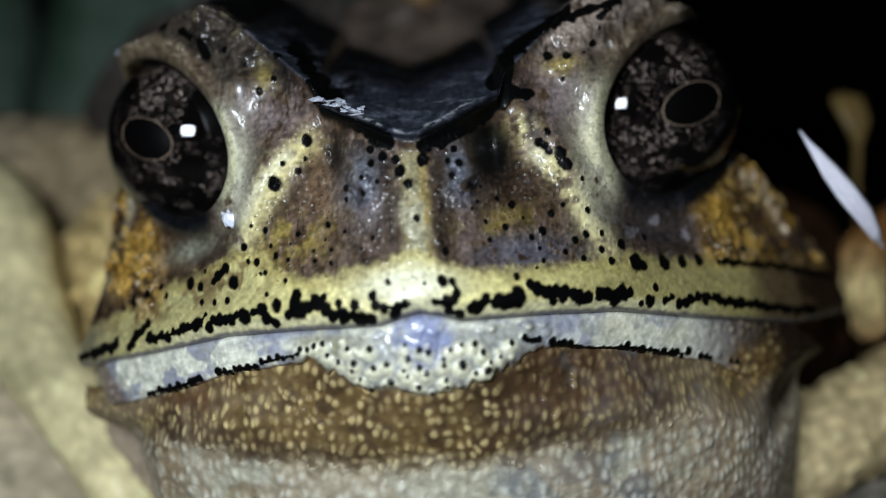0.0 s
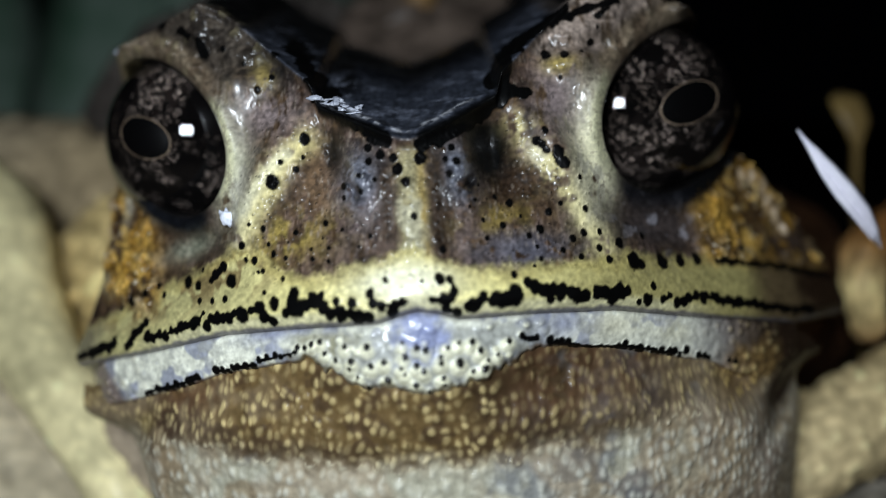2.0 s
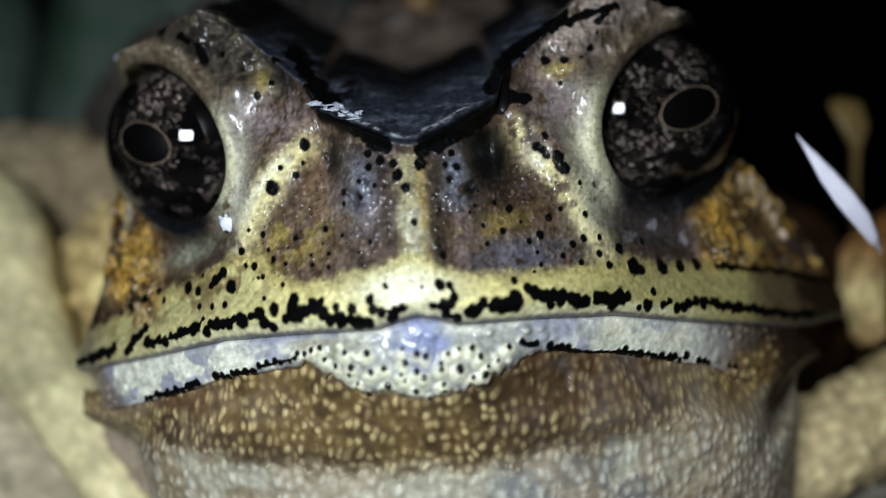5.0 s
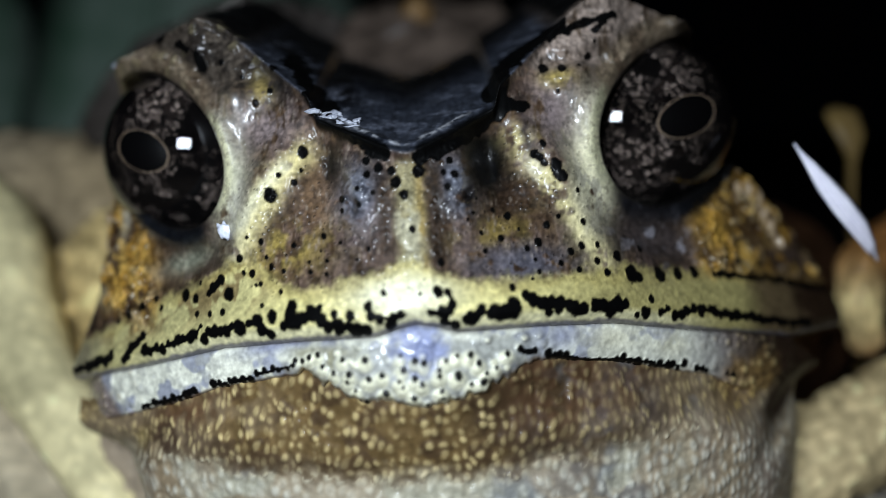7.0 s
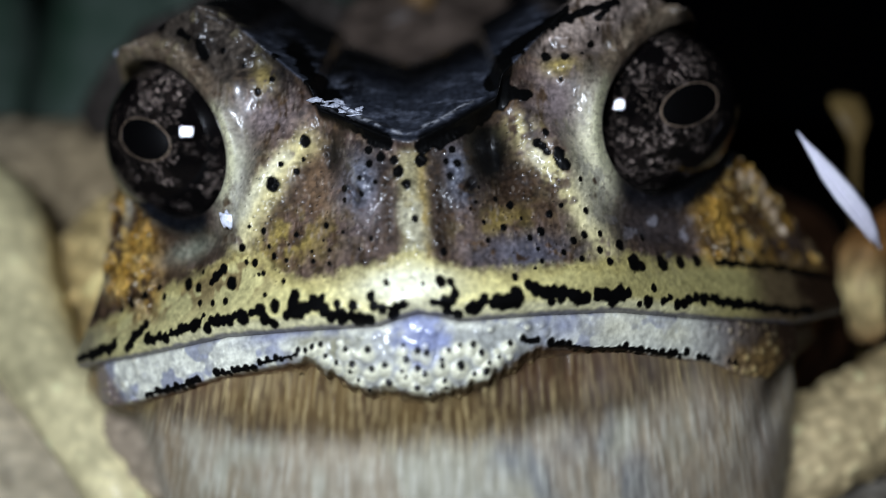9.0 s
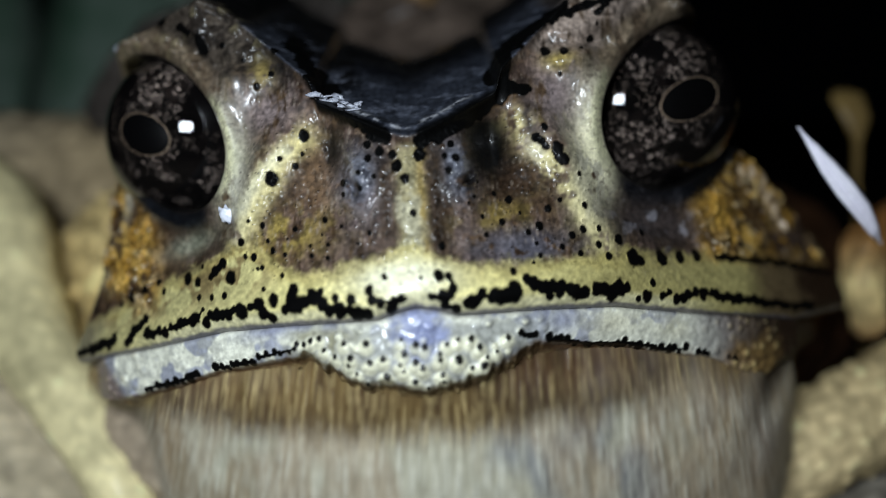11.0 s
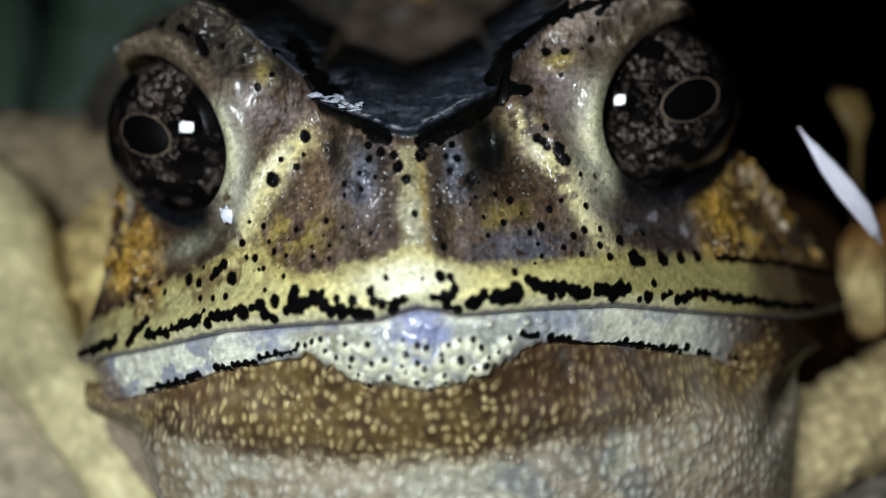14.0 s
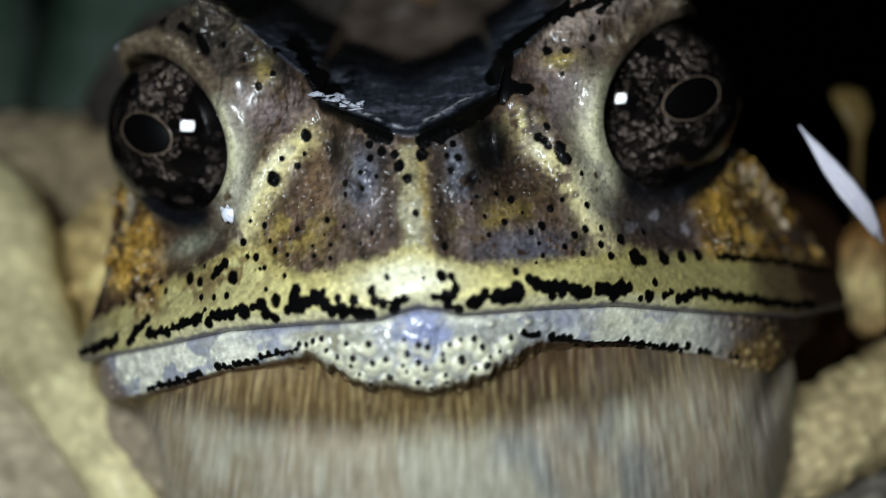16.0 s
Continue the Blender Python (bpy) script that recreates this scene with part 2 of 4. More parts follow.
JAW_STREAKS_A = [(0.16, [(-15.7, -6.97), (-14.22, -6.66), (-12.81, -6.29)]), (0.21, [(-12.6, -6.18), (-12.12, -6.01)]), (0.18, [(-10.88, -5.61), (-10.04, -5.61)]), (0.2, [(-9.75, -5.51), (-8.64, -5.25)]), (0.17, [(-8.12, -5.06), (-7.24, -4.88)]), (0.11, [(-6.83, -4.8), (-6.05, -4.6)]), (0.17, [(6.25, -4.97), (7.28, -5.18), (8.54, -5.49)]), (0.18, [(8.54, -5.49), (10.48, -5.71), (12.18, -6.09)]), (0.18, [(12.39, -6.28), (14.2, -6.53)]), (0.16, [(15.2, -6.88), (15.82, -7.12)]), (0.13, [(17.24, -7.46), (17.67, -7.66)]), (0.19, [(4.99, -4.6), (5.51, -4.67)])]
JAW_STREAKS = JAW_STREAKS_A
CHIN_SPOTS_A = [(-5.23, -4.33, 0.11), (-4.78, -4.23, 0.11), (-5.98, -4.49, 0.11), (-5.6, -4.5, 0.11), (-3.57, -4.47, 0.11), (-2.47, -4.52, 0.13), (-4.05, -5.11, 0.11), (-3.28, -5.17, 0.13), (-2.34, -5.43, 0.13), (-1.71, -5.28, 0.11), (-6.13, -5.93, 0.12), (-7.55, -9.66, 0.18), (-3.38, -5.54, 0.08), (-2.58, -6.52, 0.11), (-1.58, -6.13, 0.16), (-0.29, -6.45, 0.13), (-0.71, -5.04, 0.16), (-0.15, -4.65, 0.13), (0.26, -4.83, 0.13), (-0.8, -4.4, 0.08), (-0.93, -5.59, 0.08), (-0.77, -5.88, 0.08), (-0.21, -5.49, 0.11), (0.11, -5.79, 0.11), (0.94, -5.17, 0.11), (0.95, -5.45, 0.11), (1.01, -6.18, 0.11), (1.05, -6.56, 0.11), (1.8, -5.52, 0.18), (1.31, -4.76, 0.08)]
CHIN_SPOTS_B = [(1.83, -4.59, 0.08), (2.44, -4.6, 0.13), (2.82, -5.03, 0.13), (2.99, -5.89, 0.16), (3.14, -5.53, 0.08), (4.21, -4.73, 0.11), (2.42, -5.98, 0.08), (-4.59, -4.78, 0.08), (3.63, -5.32, 0.08), (6.06, -9.29, 0.13), (-3.03, -5.94, 0.08), (0.29, -6.82, 0.08), (2.24, -6.56, 0.08)]
CHIN_SPOTS = CHIN_SPOTS_A + CHIN_SPOTS_B

# ---- materials ----
def nodes_of(mat):
    mat.use_nodes = True
    t = mat.node_tree
    return t, t.nodes["Principled BSDF"]


def node(t, kind, **values):
    n = t.nodes.new(kind)
    for key, value in values.items():
        n.inputs[key].default_value = value
    return n


def skin(name, rough=(0.28, 0.5), coat=0.35, bump=0.25, grain=2600.0, lift=0.25, sheen=0.5):
    """Wet toad skin: its own pigment from the mesh, broken up by fine grain, with a film of moisture."""
    m = bpy.data.materials.new(name)
    t, b = nodes_of(m)
    pig = t.nodes.new("ShaderNodeAttribute")
    pig.attribute_name = "pigment"
    co = t.nodes.new("ShaderNodeTexCoord")
    n1, n2 = node(t, "ShaderNodeTexNoise", Scale=grain, Detail=4.0), node(t, "ShaderNodeTexNoise", Scale=grain * 0.22, Detail=5.0, Roughness=0.65)
    for n in (n1, n2):
        t.links.new(co.outputs["Object"], n.inputs["Vector"])
    sum_ = t.nodes.new("ShaderNodeMath")
    sum_.operation = "ADD"
    t.links.new(n1.outputs["Fac"], sum_.inputs[0])
    t.links.new(n2.outputs["Fac"], sum_.inputs[1])
    spread = node(t, "ShaderNodeMapRange")
    for k, v in (("From Min", 0.6), ("From Max", 1.4), ("To Min", 1.0 - lift), ("To Max", 1.0 + lift)):
        spread.inputs[k].default_value = v
    t.links.new(sum_.outputs[0], spread.inputs["Value"])
    mul = t.nodes.new("ShaderNodeVectorMath")
    mul.operation = "SCALE"
    t.links.new(pig.outputs["Color"], mul.inputs[0])
    t.links.new(spread.outputs["Result"], mul.inputs["Scale"])
    t.links.new(mul.outputs[0], b.inputs["Base Color"])
    r = node(t, "ShaderNodeMapRange")
    for k, v in (("From Min", 0.35), ("From Max", 0.65), ("To Min", rough[0]), ("To Max", rough[1])):
        r.inputs[k].default_value = v
    t.links.new(n2.outputs["Fac"], r.inputs["Value"])
    t.links.new(r.outputs["Result"], b.inputs["Roughness"])
    bp = node(t, "ShaderNodeBump", Strength=bump, Distance=0.00006)
    t.links.new(sum_.outputs[0], bp.inputs["Height"])
    t.links.new(bp.outputs["Normal"], b.inputs["Normal"])
    film = node(t, "ShaderNodeMath")
    film.operation, film.inputs[1].default_value = "MULTIPLY", coat
    shine = node(t, "ShaderNodeMath")
    shine.operation, shine.inputs[1].default_value = "MULTIPLY", sheen
    for n, slot in ((film, "Coat Weight"), (shine, "Specular IOR Level")):
        t.links.new(pig.outputs["Alpha"], n.inputs[0])
        t.links.new(n.outputs[0], b.inputs[slot])
    b.inputs["Coat Roughness"].default_value = 0.18
    return m


def plain(name, dark, light, scale, rough=0.6, coat=0.0, bump=0.3, depth=0.0002):
    """A matt or glossy surface that varies between two colours at two sizes."""
    m = bpy.data.materials.new(name)
    t, b = nodes_of(m)
    co = t.nodes.new("ShaderNodeTexCoord")
    n1, n2 = node(t, "ShaderNodeTexNoise", Scale=scale, Detail=6.0, Roughness=0.65), node(t, "ShaderNodeTexNoise", Scale=scale * 7, Detail=3.0)
    mix = t.nodes.new("ShaderNodeMix")
    mix.data_type = "RGBA"
    mix.inputs["A"].default_value, mix.inputs["B"].default_value = (*dark, 1), (*light, 1)
    add = node(t, "ShaderNodeMath")
    add.operation = "MULTIPLY_ADD"
    add.inputs[1].default_value, add.inputs[2].default_value = 2.2, -1.05
    for n in (n1, n2):
        t.links.new(co.outputs["Object"], n.inputs["Vector"])
    mid = node(t, "ShaderNodeMath")
    mid.operation = "MULTIPLY_ADD"
    mid.inputs[1].default_value = 0.4
    t.links.new(n2.outputs["Fac"], mid.inputs[0])
    t.links.new(n1.outputs["Fac"], mid.inputs[2])
    t.links.new(mid.outputs[0], add.inputs[0])
    add.use_clamp = True
    t.links.new(add.outputs[0], mix.inputs["Factor"])
    t.links.new(mix.outputs["Result"], b.inputs["Base Color"])
    b.inputs["Roughness"].default_value = rough
    b.inputs["Coat Weight"].default_value, b.inputs["Coat Roughness"].default_value = coat, 0.1
    bp = node(t, "ShaderNodeBump", Strength=bump, Distance=depth)
    t.links.new(mid.outputs[0], bp.inputs["Height"])
    t.links.new(bp.outputs["Normal"], b.inputs["Normal"])
    return m


def wet(name, colour, rough, coat=1.0):
    m = bpy.data.materials.new(name)
    t, b = nodes_of(m)
    b.inputs["Base Color"].default_value, b.inputs["Roughness"].default_value = (*colour, 1), rough
    b.inputs["Coat Weight"].default_value, b.inputs["Coat Roughness"].default_value = coat, 0.015
    return m


SKIN = skin("head_skin", (0.38, 0.6), 0.9, 0.28, 2600.0, 0.24, 0.6)
THROAT_SKIN = skin("throat_skin", (0.5, 0.7), 0.10, 0.35, 1500.0, 0.2, 0.15)
LIMB_SKIN = skin("limb_skin", (0.5, 0.75), 0.12, 0.4, 1200.0, 0.3, 0.16)
EYE_SKIN = skin("iris", (0.3, 0.5), 1.0, 0.0, 3000.0, 0.3, 0.0)
EYE_SKIN.node_tree.nodes["Principled BSDF"].inputs["Coat Roughness"].default_value = 0.02
PUPIL = wet("pupil", (0.0015, 0.0014, 0.0015), 0.25)
SOIL = plain("soil", (0.02, 0.014, 0.009), (0.09, 0.065, 0.04), 90.0, 0.9, 0, 0.8, 0.004)
LEAF = plain("leaf", (0.020, 0.082, 0.036), (0.19, 0.24, 0.20), 22.0, 0.6)
STRAW = plain("straw", (0.70, 0.67, 0.78), (0.9, 0.88, 0.95), 500.0, 0.45, 0.3)
HUSK = plain("husk", (0.05, 0.03, 0.01), (0.24, 0.16, 0.05), 200.0, 0.5)

# ---- from the toad's own millimetres to the world ----
ROLL, MID = radians(3.7), -1.25
BASE = Vector((0.0, 0.115, 0.0))
LENS_AXES = np.array(LENS.to_3x3())


def lens_to_thing(p):
    """Points in millimetres along the lens's first axes (across, away, up) to metres from the toad's base."""
    q = np.asarray(p, dtype=float) / 1000 @ LENS_AXES.T
    return q + np.array([0, 0, EYE]) - np.array(BASE)


def head_to_thing(u, y, w):
    c, s = math.cos(ROLL), math.sin(ROLL)
    return lens_to_thing(np.stack([MID + u * c - w * s, y, u * s + w * c], -1))


def link(name, mesh, parent, material, label=""):
    ob = new(name, mesh)
    ob.parent = parent
    mesh.materials.append(material)
    return tagged(ob, label)


def surface(name, points, keep, colour, parent, material, label="", gloss=None, share=None):
    """A smooth sheet over a grid of points, with a pigment for each point; faces only where keep holds.
    With share, one of several pieces of a skin that runs on smoothly from piece to piece."""
    n, m = keep.shape
    idx = np.arange(n * m).reshape(n, m)
    ok = keep[:-1, :-1] & keep[1:, :-1] & keep[:-1, 1:] & keep[1:, 1:]
    if share is not None:
        ok &= share[:-1, :-1]
    quads = np.stack([idx[:-1, :-1][ok], idx[:-1, 1:][ok], idx[1:, 1:][ok], idx[1:, :-1][ok]], -1)
    used = np.unique(quads)
    back = np.full(n * m, -1)
    back[used] = np.arange(len(used))
    mesh = bpy.data.meshes.new(name)
    mesh.from_pydata(points.reshape(-1, 3)[used].tolist(), [], back[quads].tolist())
    mesh.polygons.foreach_set("use_smooth", np.ones(len(quads), dtype=bool))
    att = mesh.color_attributes.new("pigment", "FLOAT_COLOR", "POINT")
    rgba = np.ones((len(used), 4))
    rgba[:, :3] = np.clip(colour.reshape(-1, 3)[used], 0.002, 0.9)
    if gloss is not None:
        rgba[:, 3] = np.clip(gloss.reshape(-1)[used], 0, 1)
    att.data.foreach_set("color", rgba.ravel())
    mesh.update()
    if share is not None:
        normals = np.cross(np.gradient(points, axis=1), np.gradient(points, axis=0)).reshape(-1, 3)[used]
        normals /= np.linalg.norm(normals, axis=1)[:, None] + 1e-12
        mesh.normals_split_custom_set_from_vertices(normals.tolist())
    return link(name, mesh, parent, material, label)


def blend(colour, tint, amount):
    f = np.clip(amount, 0, 1)[..., None]
    return colour * (1 - f) + np.array(tint) * f


def spots(u, w, rows):
    """How much each point lies within the round marks."""
    total = np.zeros(u.shape)
    rag = (mottle(u, w, 0.3, 31, 2) - 0.5) * 0.55
    for cu, cw, r in rows:
        near = (np.abs(u - cu) < 3 * r) & (np.abs(w - cw) < 3 * r)
        d = np.hypot(u[near] - cu, (w[near] - cw) * 0.85) / r + rag[near]
        total[near] = np.maximum(total[near], ramp(1.15, 0.85, d))
    return total


def streaks(u, w, rows, ragged=0.7):
    """Dark lines that swell and shrink along their course, like blots run together."""
    total = np.zeros(u.shape)
    rag = (mottle(u, w, 0.52, 37, 2) - 0.5) * 2.6 * ragged + (mottle(u, w, 0.24, 38, 1) - 0.5) * 0.3 * ragged
    for half, course in rows:
        for (a, b), (c, d) in zip(course, course[1:]):
            reach = 2.5 * half
            near = (u > min(a, c) - reach) & (u < max(a, c) + reach) & (w > min(b, d) - reach) & (w < max(b, d) + reach)
            p, q = u[near], w[near]
            f = np.clip(((p - a) * (c - a) + (q - b) * (d - b)) / ((c - a) ** 2 + (d - b) ** 2 + 1e-9), 0, 1)
            r = np.hypot(p - a - f * (c - a), q - b - f * (d - b)) / half + rag[near]
            total[near] = np.maximum(total[near], ramp(1.14, 0.9, r))
    return total


def blots(rows, seed, step=0.42, size=(0.62, 1.12), stray=0.45):
    """Round blots strewn along the courses of dark lines."""
    rng = random.Random(seed)
    out = []
    for half, course in rows:
        for (a, b), (c, d) in zip(course, course[1:]):
            n = max(1, round(math.hypot(c - a, d - b) / step))
            for k in range(n + 1):
                f = k / n
                out.append((a + f * (c - a) + rng.uniform(-0.12, 0.12), b + f * (d - b) + rng.uniform(-stray, stray) * half, half * rng.uniform(*size)))
    return out


# ---- the ground and what stands behind ----
def ground():
    n = 120
    g = np.concatenate([-np.geomspace(30, 0.3, 20), np.linspace(-0.29, 0.29, n), np.geomspace(0.3, 30, 20)])
    x, y = np.meshgrid(g, g, indexing="ij")
    z = -0.004 + 0.004 * mottle(x, y, 0.03, 3, 4) * np.exp(-(x * x + y * y)) - 0.002 * np.exp(-(x * x + y * y))
    mesh = bpy.data.meshes.new("ground")
    k = len(g)
    idx = np.arange(k * k).reshape(k, k)
    quads = np.stack([idx[:-1, :-1], idx[1:, :-1], idx[1:, 1:], idx[:-1, 1:]], -1).reshape(-1, 4)
    mesh.from_pydata(np.stack([x, y, z], -1).reshape(-1, 3).tolist(), [], quads.tolist())
    mesh.polygons.foreach_set("use_smooth", np.ones(len(quads), dtype=bool))
    mesh.materials.append(SOIL)
    tagged(new("ground", mesh), "dark damp soil at night", "ground", kind="structure")


def blade(name, path, widths, material, label, category, group="", cup=0.25, thick=0.0006):
    """A leaf blade that follows a course of points, with a midrib fold and a real thickness."""
    bm = bmesh.new()
    rings = []
    pts = [Vector(p) for p in path]
    for k, (p, wd) in enumerate(zip(pts, widths)):
        along = (pts[min(k + 1, len(pts) - 1)] - pts[max(k - 1, 0)]).normalized()
        side = along.cross(Vector((0.15, -1, 0.2))).normalized()
        up = side.cross(along).normalized()
        ring = [p + side * wd * s + up * (cup * wd * abs(s) + o) for s, o in ((-1, 0), (-0.5, thick), (0, thick), (0.5, thick), (1, 0), (0.5, -thick), (0, -thick), (-0.5, -thick))]
        rings.append([bm.verts.new(v) for v in ring])
    for a, b in zip(rings, rings[1:]):
        for i in range(8):
            bm.faces.new((a[i], a[(i + 1) % 8], b[(i + 1) % 8], b[i]))
    bm.faces.new(rings[0][::-1])
    bm.faces.new(rings[-1])
    bmesh.ops.recalc_face_normals(bm, faces=bm.faces)
    mesh = bpy.data.meshes.new(name)
    bm.to_mesh(mesh)
    bm.free()
    for f in mesh.polygons:
        f.use_smooth = True
    mesh.materials.append(material)
    leaf = tagged(new(name, mesh), label, category, group)
    rib = bmesh.new()
    rows = []
    for k, (p, wd) in enumerate(zip(pts, widths)):
        along = (pts[min(k + 1, len(pts) - 1)] - pts[max(k - 1, 0)]).normalized()
        side = along.cross(Vector((0.15, -1, 0.2))).normalized()
        up = side.cross(along).normalized()
        r = 0.07 * wd + 0.00005
        front = p + up * (thick + 0.3 * r)
        rows.append([rib.verts.new(front + side * r * math.cos(g) + up * r * math.sin(g)) for g in (0, 1.05, 2.1, 3.14, 4.2, 5.24)])
    for a, b in zip(rows, rows[1:]):
        for i in range(6):
            rib.faces.new((a[i], a[(i + 1) % 6], b[(i + 1) % 6], b[i]))
    rib.faces.new(rows[0][::-1])
    rib.faces.new(rows[-1])
    bmesh.ops.recalc_face_normals(rib, faces=rib.faces)
    data = bpy.data.meshes.new("midrib")
    rib.to_mesh(data)
    rib.free()
    link("midrib", data, leaf, material)
    return leaf


# ---- the toad ----
toad = tagged(new("toad"), "brown and yellow warty toad with black-rimmed lips, sitting on soil", "toad")
toad.location = BASE


def trail(u, w, half, course):
    """A soft band along a course: 1 on it, fading over half."""
    best = np.full(u.shape, 99.0)
    for (a, b), (c, d) in zip(course, course[1:]):
        f = np.clip(((u - a) * (c - a) + (w - b) * (d - b)) / ((c - a) ** 2 + (d - b) ** 2), 0, 1)
        best = np.minimum(best, np.hypot(u - a - f * (c - a), w - b - f * (d - b)))
    return np.exp(-(best / half) ** 2)


def build_head():
    u, w = np.meshgrid(np.arange(-26.5, 33.5, 0.065), np.arange(-7.5, 22.0, 0.065), indexing="ij")
    a = np.abs(u)
    y = face_depth(u, w)
    line = mouth_line(u)
    r = socket(u, w)
    over = w - crest_line(np.sqrt(u * u + 0.3))
    left, right = ramp(0.4, -0.4, u), ramp(-0.4, 0.4, u)
    # skin relief
    d1, id1 = granules(u + 0.3 * mottle(u, w, 0.8, 1, 2), w, 0.80, 2)
    d2, id2 = granules(u, w, 0.30, 4)
    d3, id3 = granules(u, w + 0.4 * mottle(u, w, 0.6, 3, 2), 0.42, 7)
    d5, id5 = granules(u + 1.9 * mottle(u, w, 1.1, 13, 3), 0.8 * w + 1.9 * mottle(u, w, 1.1, 14, 3), 1.05, 18)
    m1, m2, m3 = mottle(u, w, 2.2, 20, 4), mottle(u, w, 0.55, 21, 3), mottle(u, w, 0.9, 22, 3)
    m4, m5 = mottle(u, w, 0.20, 23, 2), mottle(u * 1.8, w * 0.8, 1.1, 24, 4)
    creases = mottle(u * 3.2, w * 0.7, 0.9, 16, 3)
    cheek_l = ramp(-14.2, -16.2, u + 1.6 * (m1 - 0.5)) * ramp(-3.0, -1.4, w + 0.35 * (u + 17) + 1.0 * (m3 - 0.5)) * ramp(6.6, 5.0, w)
    cheek_r = ramp(15.4, 17.4, u + 1.6 * (m1 - 0.5)) * ramp(-2.4, -1.2, w + 0.10 * (u - 18) + 0.8 * (m3 - 0.5)) * ramp(5.6, 4.6, w)
    orange = (cheek_l + cheek_r) * ramp(1.06, 1.2, r)
    lidtop = ramp(9.0, 10.6, w - 0.15 * np.abs(a - 12)) * ramp(6.5, 8.5, a) * ramp(1.05, 1.2, r)
    snout = ramp(11, 7.5, a) * ramp(-2.0, -0.8, w) * ramp(6.0, 4.0, w - 0.3 * a)
    calm = 1 - 0.95 * np.clip(1.3 * hill(a, w, 9.7, 7.2, 1.7, 3.6), 0, 1)
    y = y - 0.95 * orange * ramp(0.8, 0.1, d5) * id5 ** 2 - 0.12 * orange * ramp(0.7, 0.1, d3) * id3 - 1.2 * orange * (mottle(u, w, 1.9, 10, 4) - 0.5)
    y = y - (0.36 * ramp(0.75, 0.1, d1) * ramp(0.45, 0.9, id1) + 0.5 * (mottle(u, w, 0.9, 12, 3) - 0.5)) * lidtop * calm
    y = y - 0.06 * snout * ramp(0.6, 0.1, d2) * ramp(0.3, 0.9, id2) - 0.15 * (mottle(u, w, 1.5, 15, 3) - 0.5) * calm
    y = y - 0.06 * (creases - 0.5) * ramp(-1.5, 0, w) * ramp(13, 9, a) * calm
    # ground colour of the snout: brown, streaked and clouded
    mound = np.clip(1.4 * hill(u, w, -2.6, 3.5, 1.0, 1.35) + 1.4 * hill(u, w, 2.35, 3.5, 0.75, 1.5, 8), 0, 1)
    col = np.zeros(u.shape + (3,)) + np.array((0.165, 0.115, 0.074))
    col = blend(col, (0.062, 0.043, 0.032), 0.9 * ramp(0.44, 0.66, m3))
    col = blend(col, (0.235, 0.175, 0.145), 0.7 * ramp(0.50, 0.64, m5))
    col = blend(col, (0.085, 0.055, 0.036), 0.7 * ramp(0.5, 0.66, creases))
    col = blend(col, (0.215, 0.180, 0.185), 0.75 * hill(u, w, -2.6, 1.6, 1.5, 2.4) * ramp(0.32, 0.52, m5 + 0.06))
    col = blend(col, (0.20, 0.195, 0.225), 0.92 * hill(u, w, 5.3, -0.5, 2.8, 1.0, -6) * ramp(0.28, 0.5, m2 + 0.1))
    col = blend(col, (0.43, 0.345, 0.125), 0.9 * hill(u, w, -6.6, 0.9, 2.7, 1.3, 8) * ramp(0.36, 0.62, m3 + 0.25 * (m2 - 0.5)))
    col = blend(col, (0.40, 0.315, 0.12), 0.8 * hill(u, w, 4.2, 1.2, 2.2, 0.7, 10) * ramp(0.36, 0.62, m3 + 0.25 * (m2 - 0.5)))
    col = blend(col, (0.27, 0.185, 0.115), 0.8 * hill(u, w, -5.0, 4.2, 0.9, 2.6, 14) * ramp(0.3, 0.55, m5 + 0.1))
    col = blend(col, (0.060, 0.038, 0.024), 0.85 * hill(u, w, 5.1, 2.9, 1.35, 1.5, 20) * ramp(0.28, 0.5, creases + 0.06))
    col = blend(col, (0.23, 0.155, 0.09), 0.8 * hill(u, w, 5.0, 6.6, 0.7, 0.8, -30))
    dash = ramp(0.42, 0.15, granules(u + 0.2 * (m3 - 0.5), w * 0.36, 0.26, 28)[0]) * ramp(0.5, 0.7, m2) * ramp(11, 8.5, a) * ramp(-0.8, 0.4, w)
    col = blend(col, (0.40, 0.34, 0.28), 0.5 * dash)
    y = y - 0.03 * dash
    # nostril mounds and the furrows beside them
    col = blend(col, (0.27, 0.285, 0.33), 0.85 * mound * ramp(0.26, 0.5, m2 + 0.1))
    col = blend(col, (0.045, 0.045, 0.055), 0.75 * mound * ramp(0.5, 0.68, mottle(u, w, 0.42, 33, 3)))
    y = y - 0.05 * mound * ramp(0.6, 0.1, d2) * id2
    # furrows: wet dark skin, with their shade put into the colour
    pit = np.clip(1.35 * hill(u, w, 4.15, 4.7, 0.95, 1.9, -12) + 0.9 * hill(u, w, 3.4, 5.5, 0.9, 0.6, 20), 0, 1) + 0.9 * hill(u, w, -3.95, 5.1, 0.5, 1.1, 10)
    col = blend(col, (0.008, 0.008, 0.007), 0.97 * np.clip(pit, 0, 1))
    # nostril openings, the dark of the holes painted on
    col = blend(col, (0.008, 0.007, 0.007), 0.95 * (hill(u, w, 3.02, 2.9, 0.17, 0.42, -30) + hill(u, w, -2.55, 3.05, 0.16, 0.2)))
    # pale mid stripe with its dark flanks
    col = blend(col, (0.050, 0.033, 0.019), 0.9 * np.exp(-((u - 1.28) / 0.40) ** 2) * ramp(4.9, 4.0, w) * ramp(-0.9, 0.2, w))
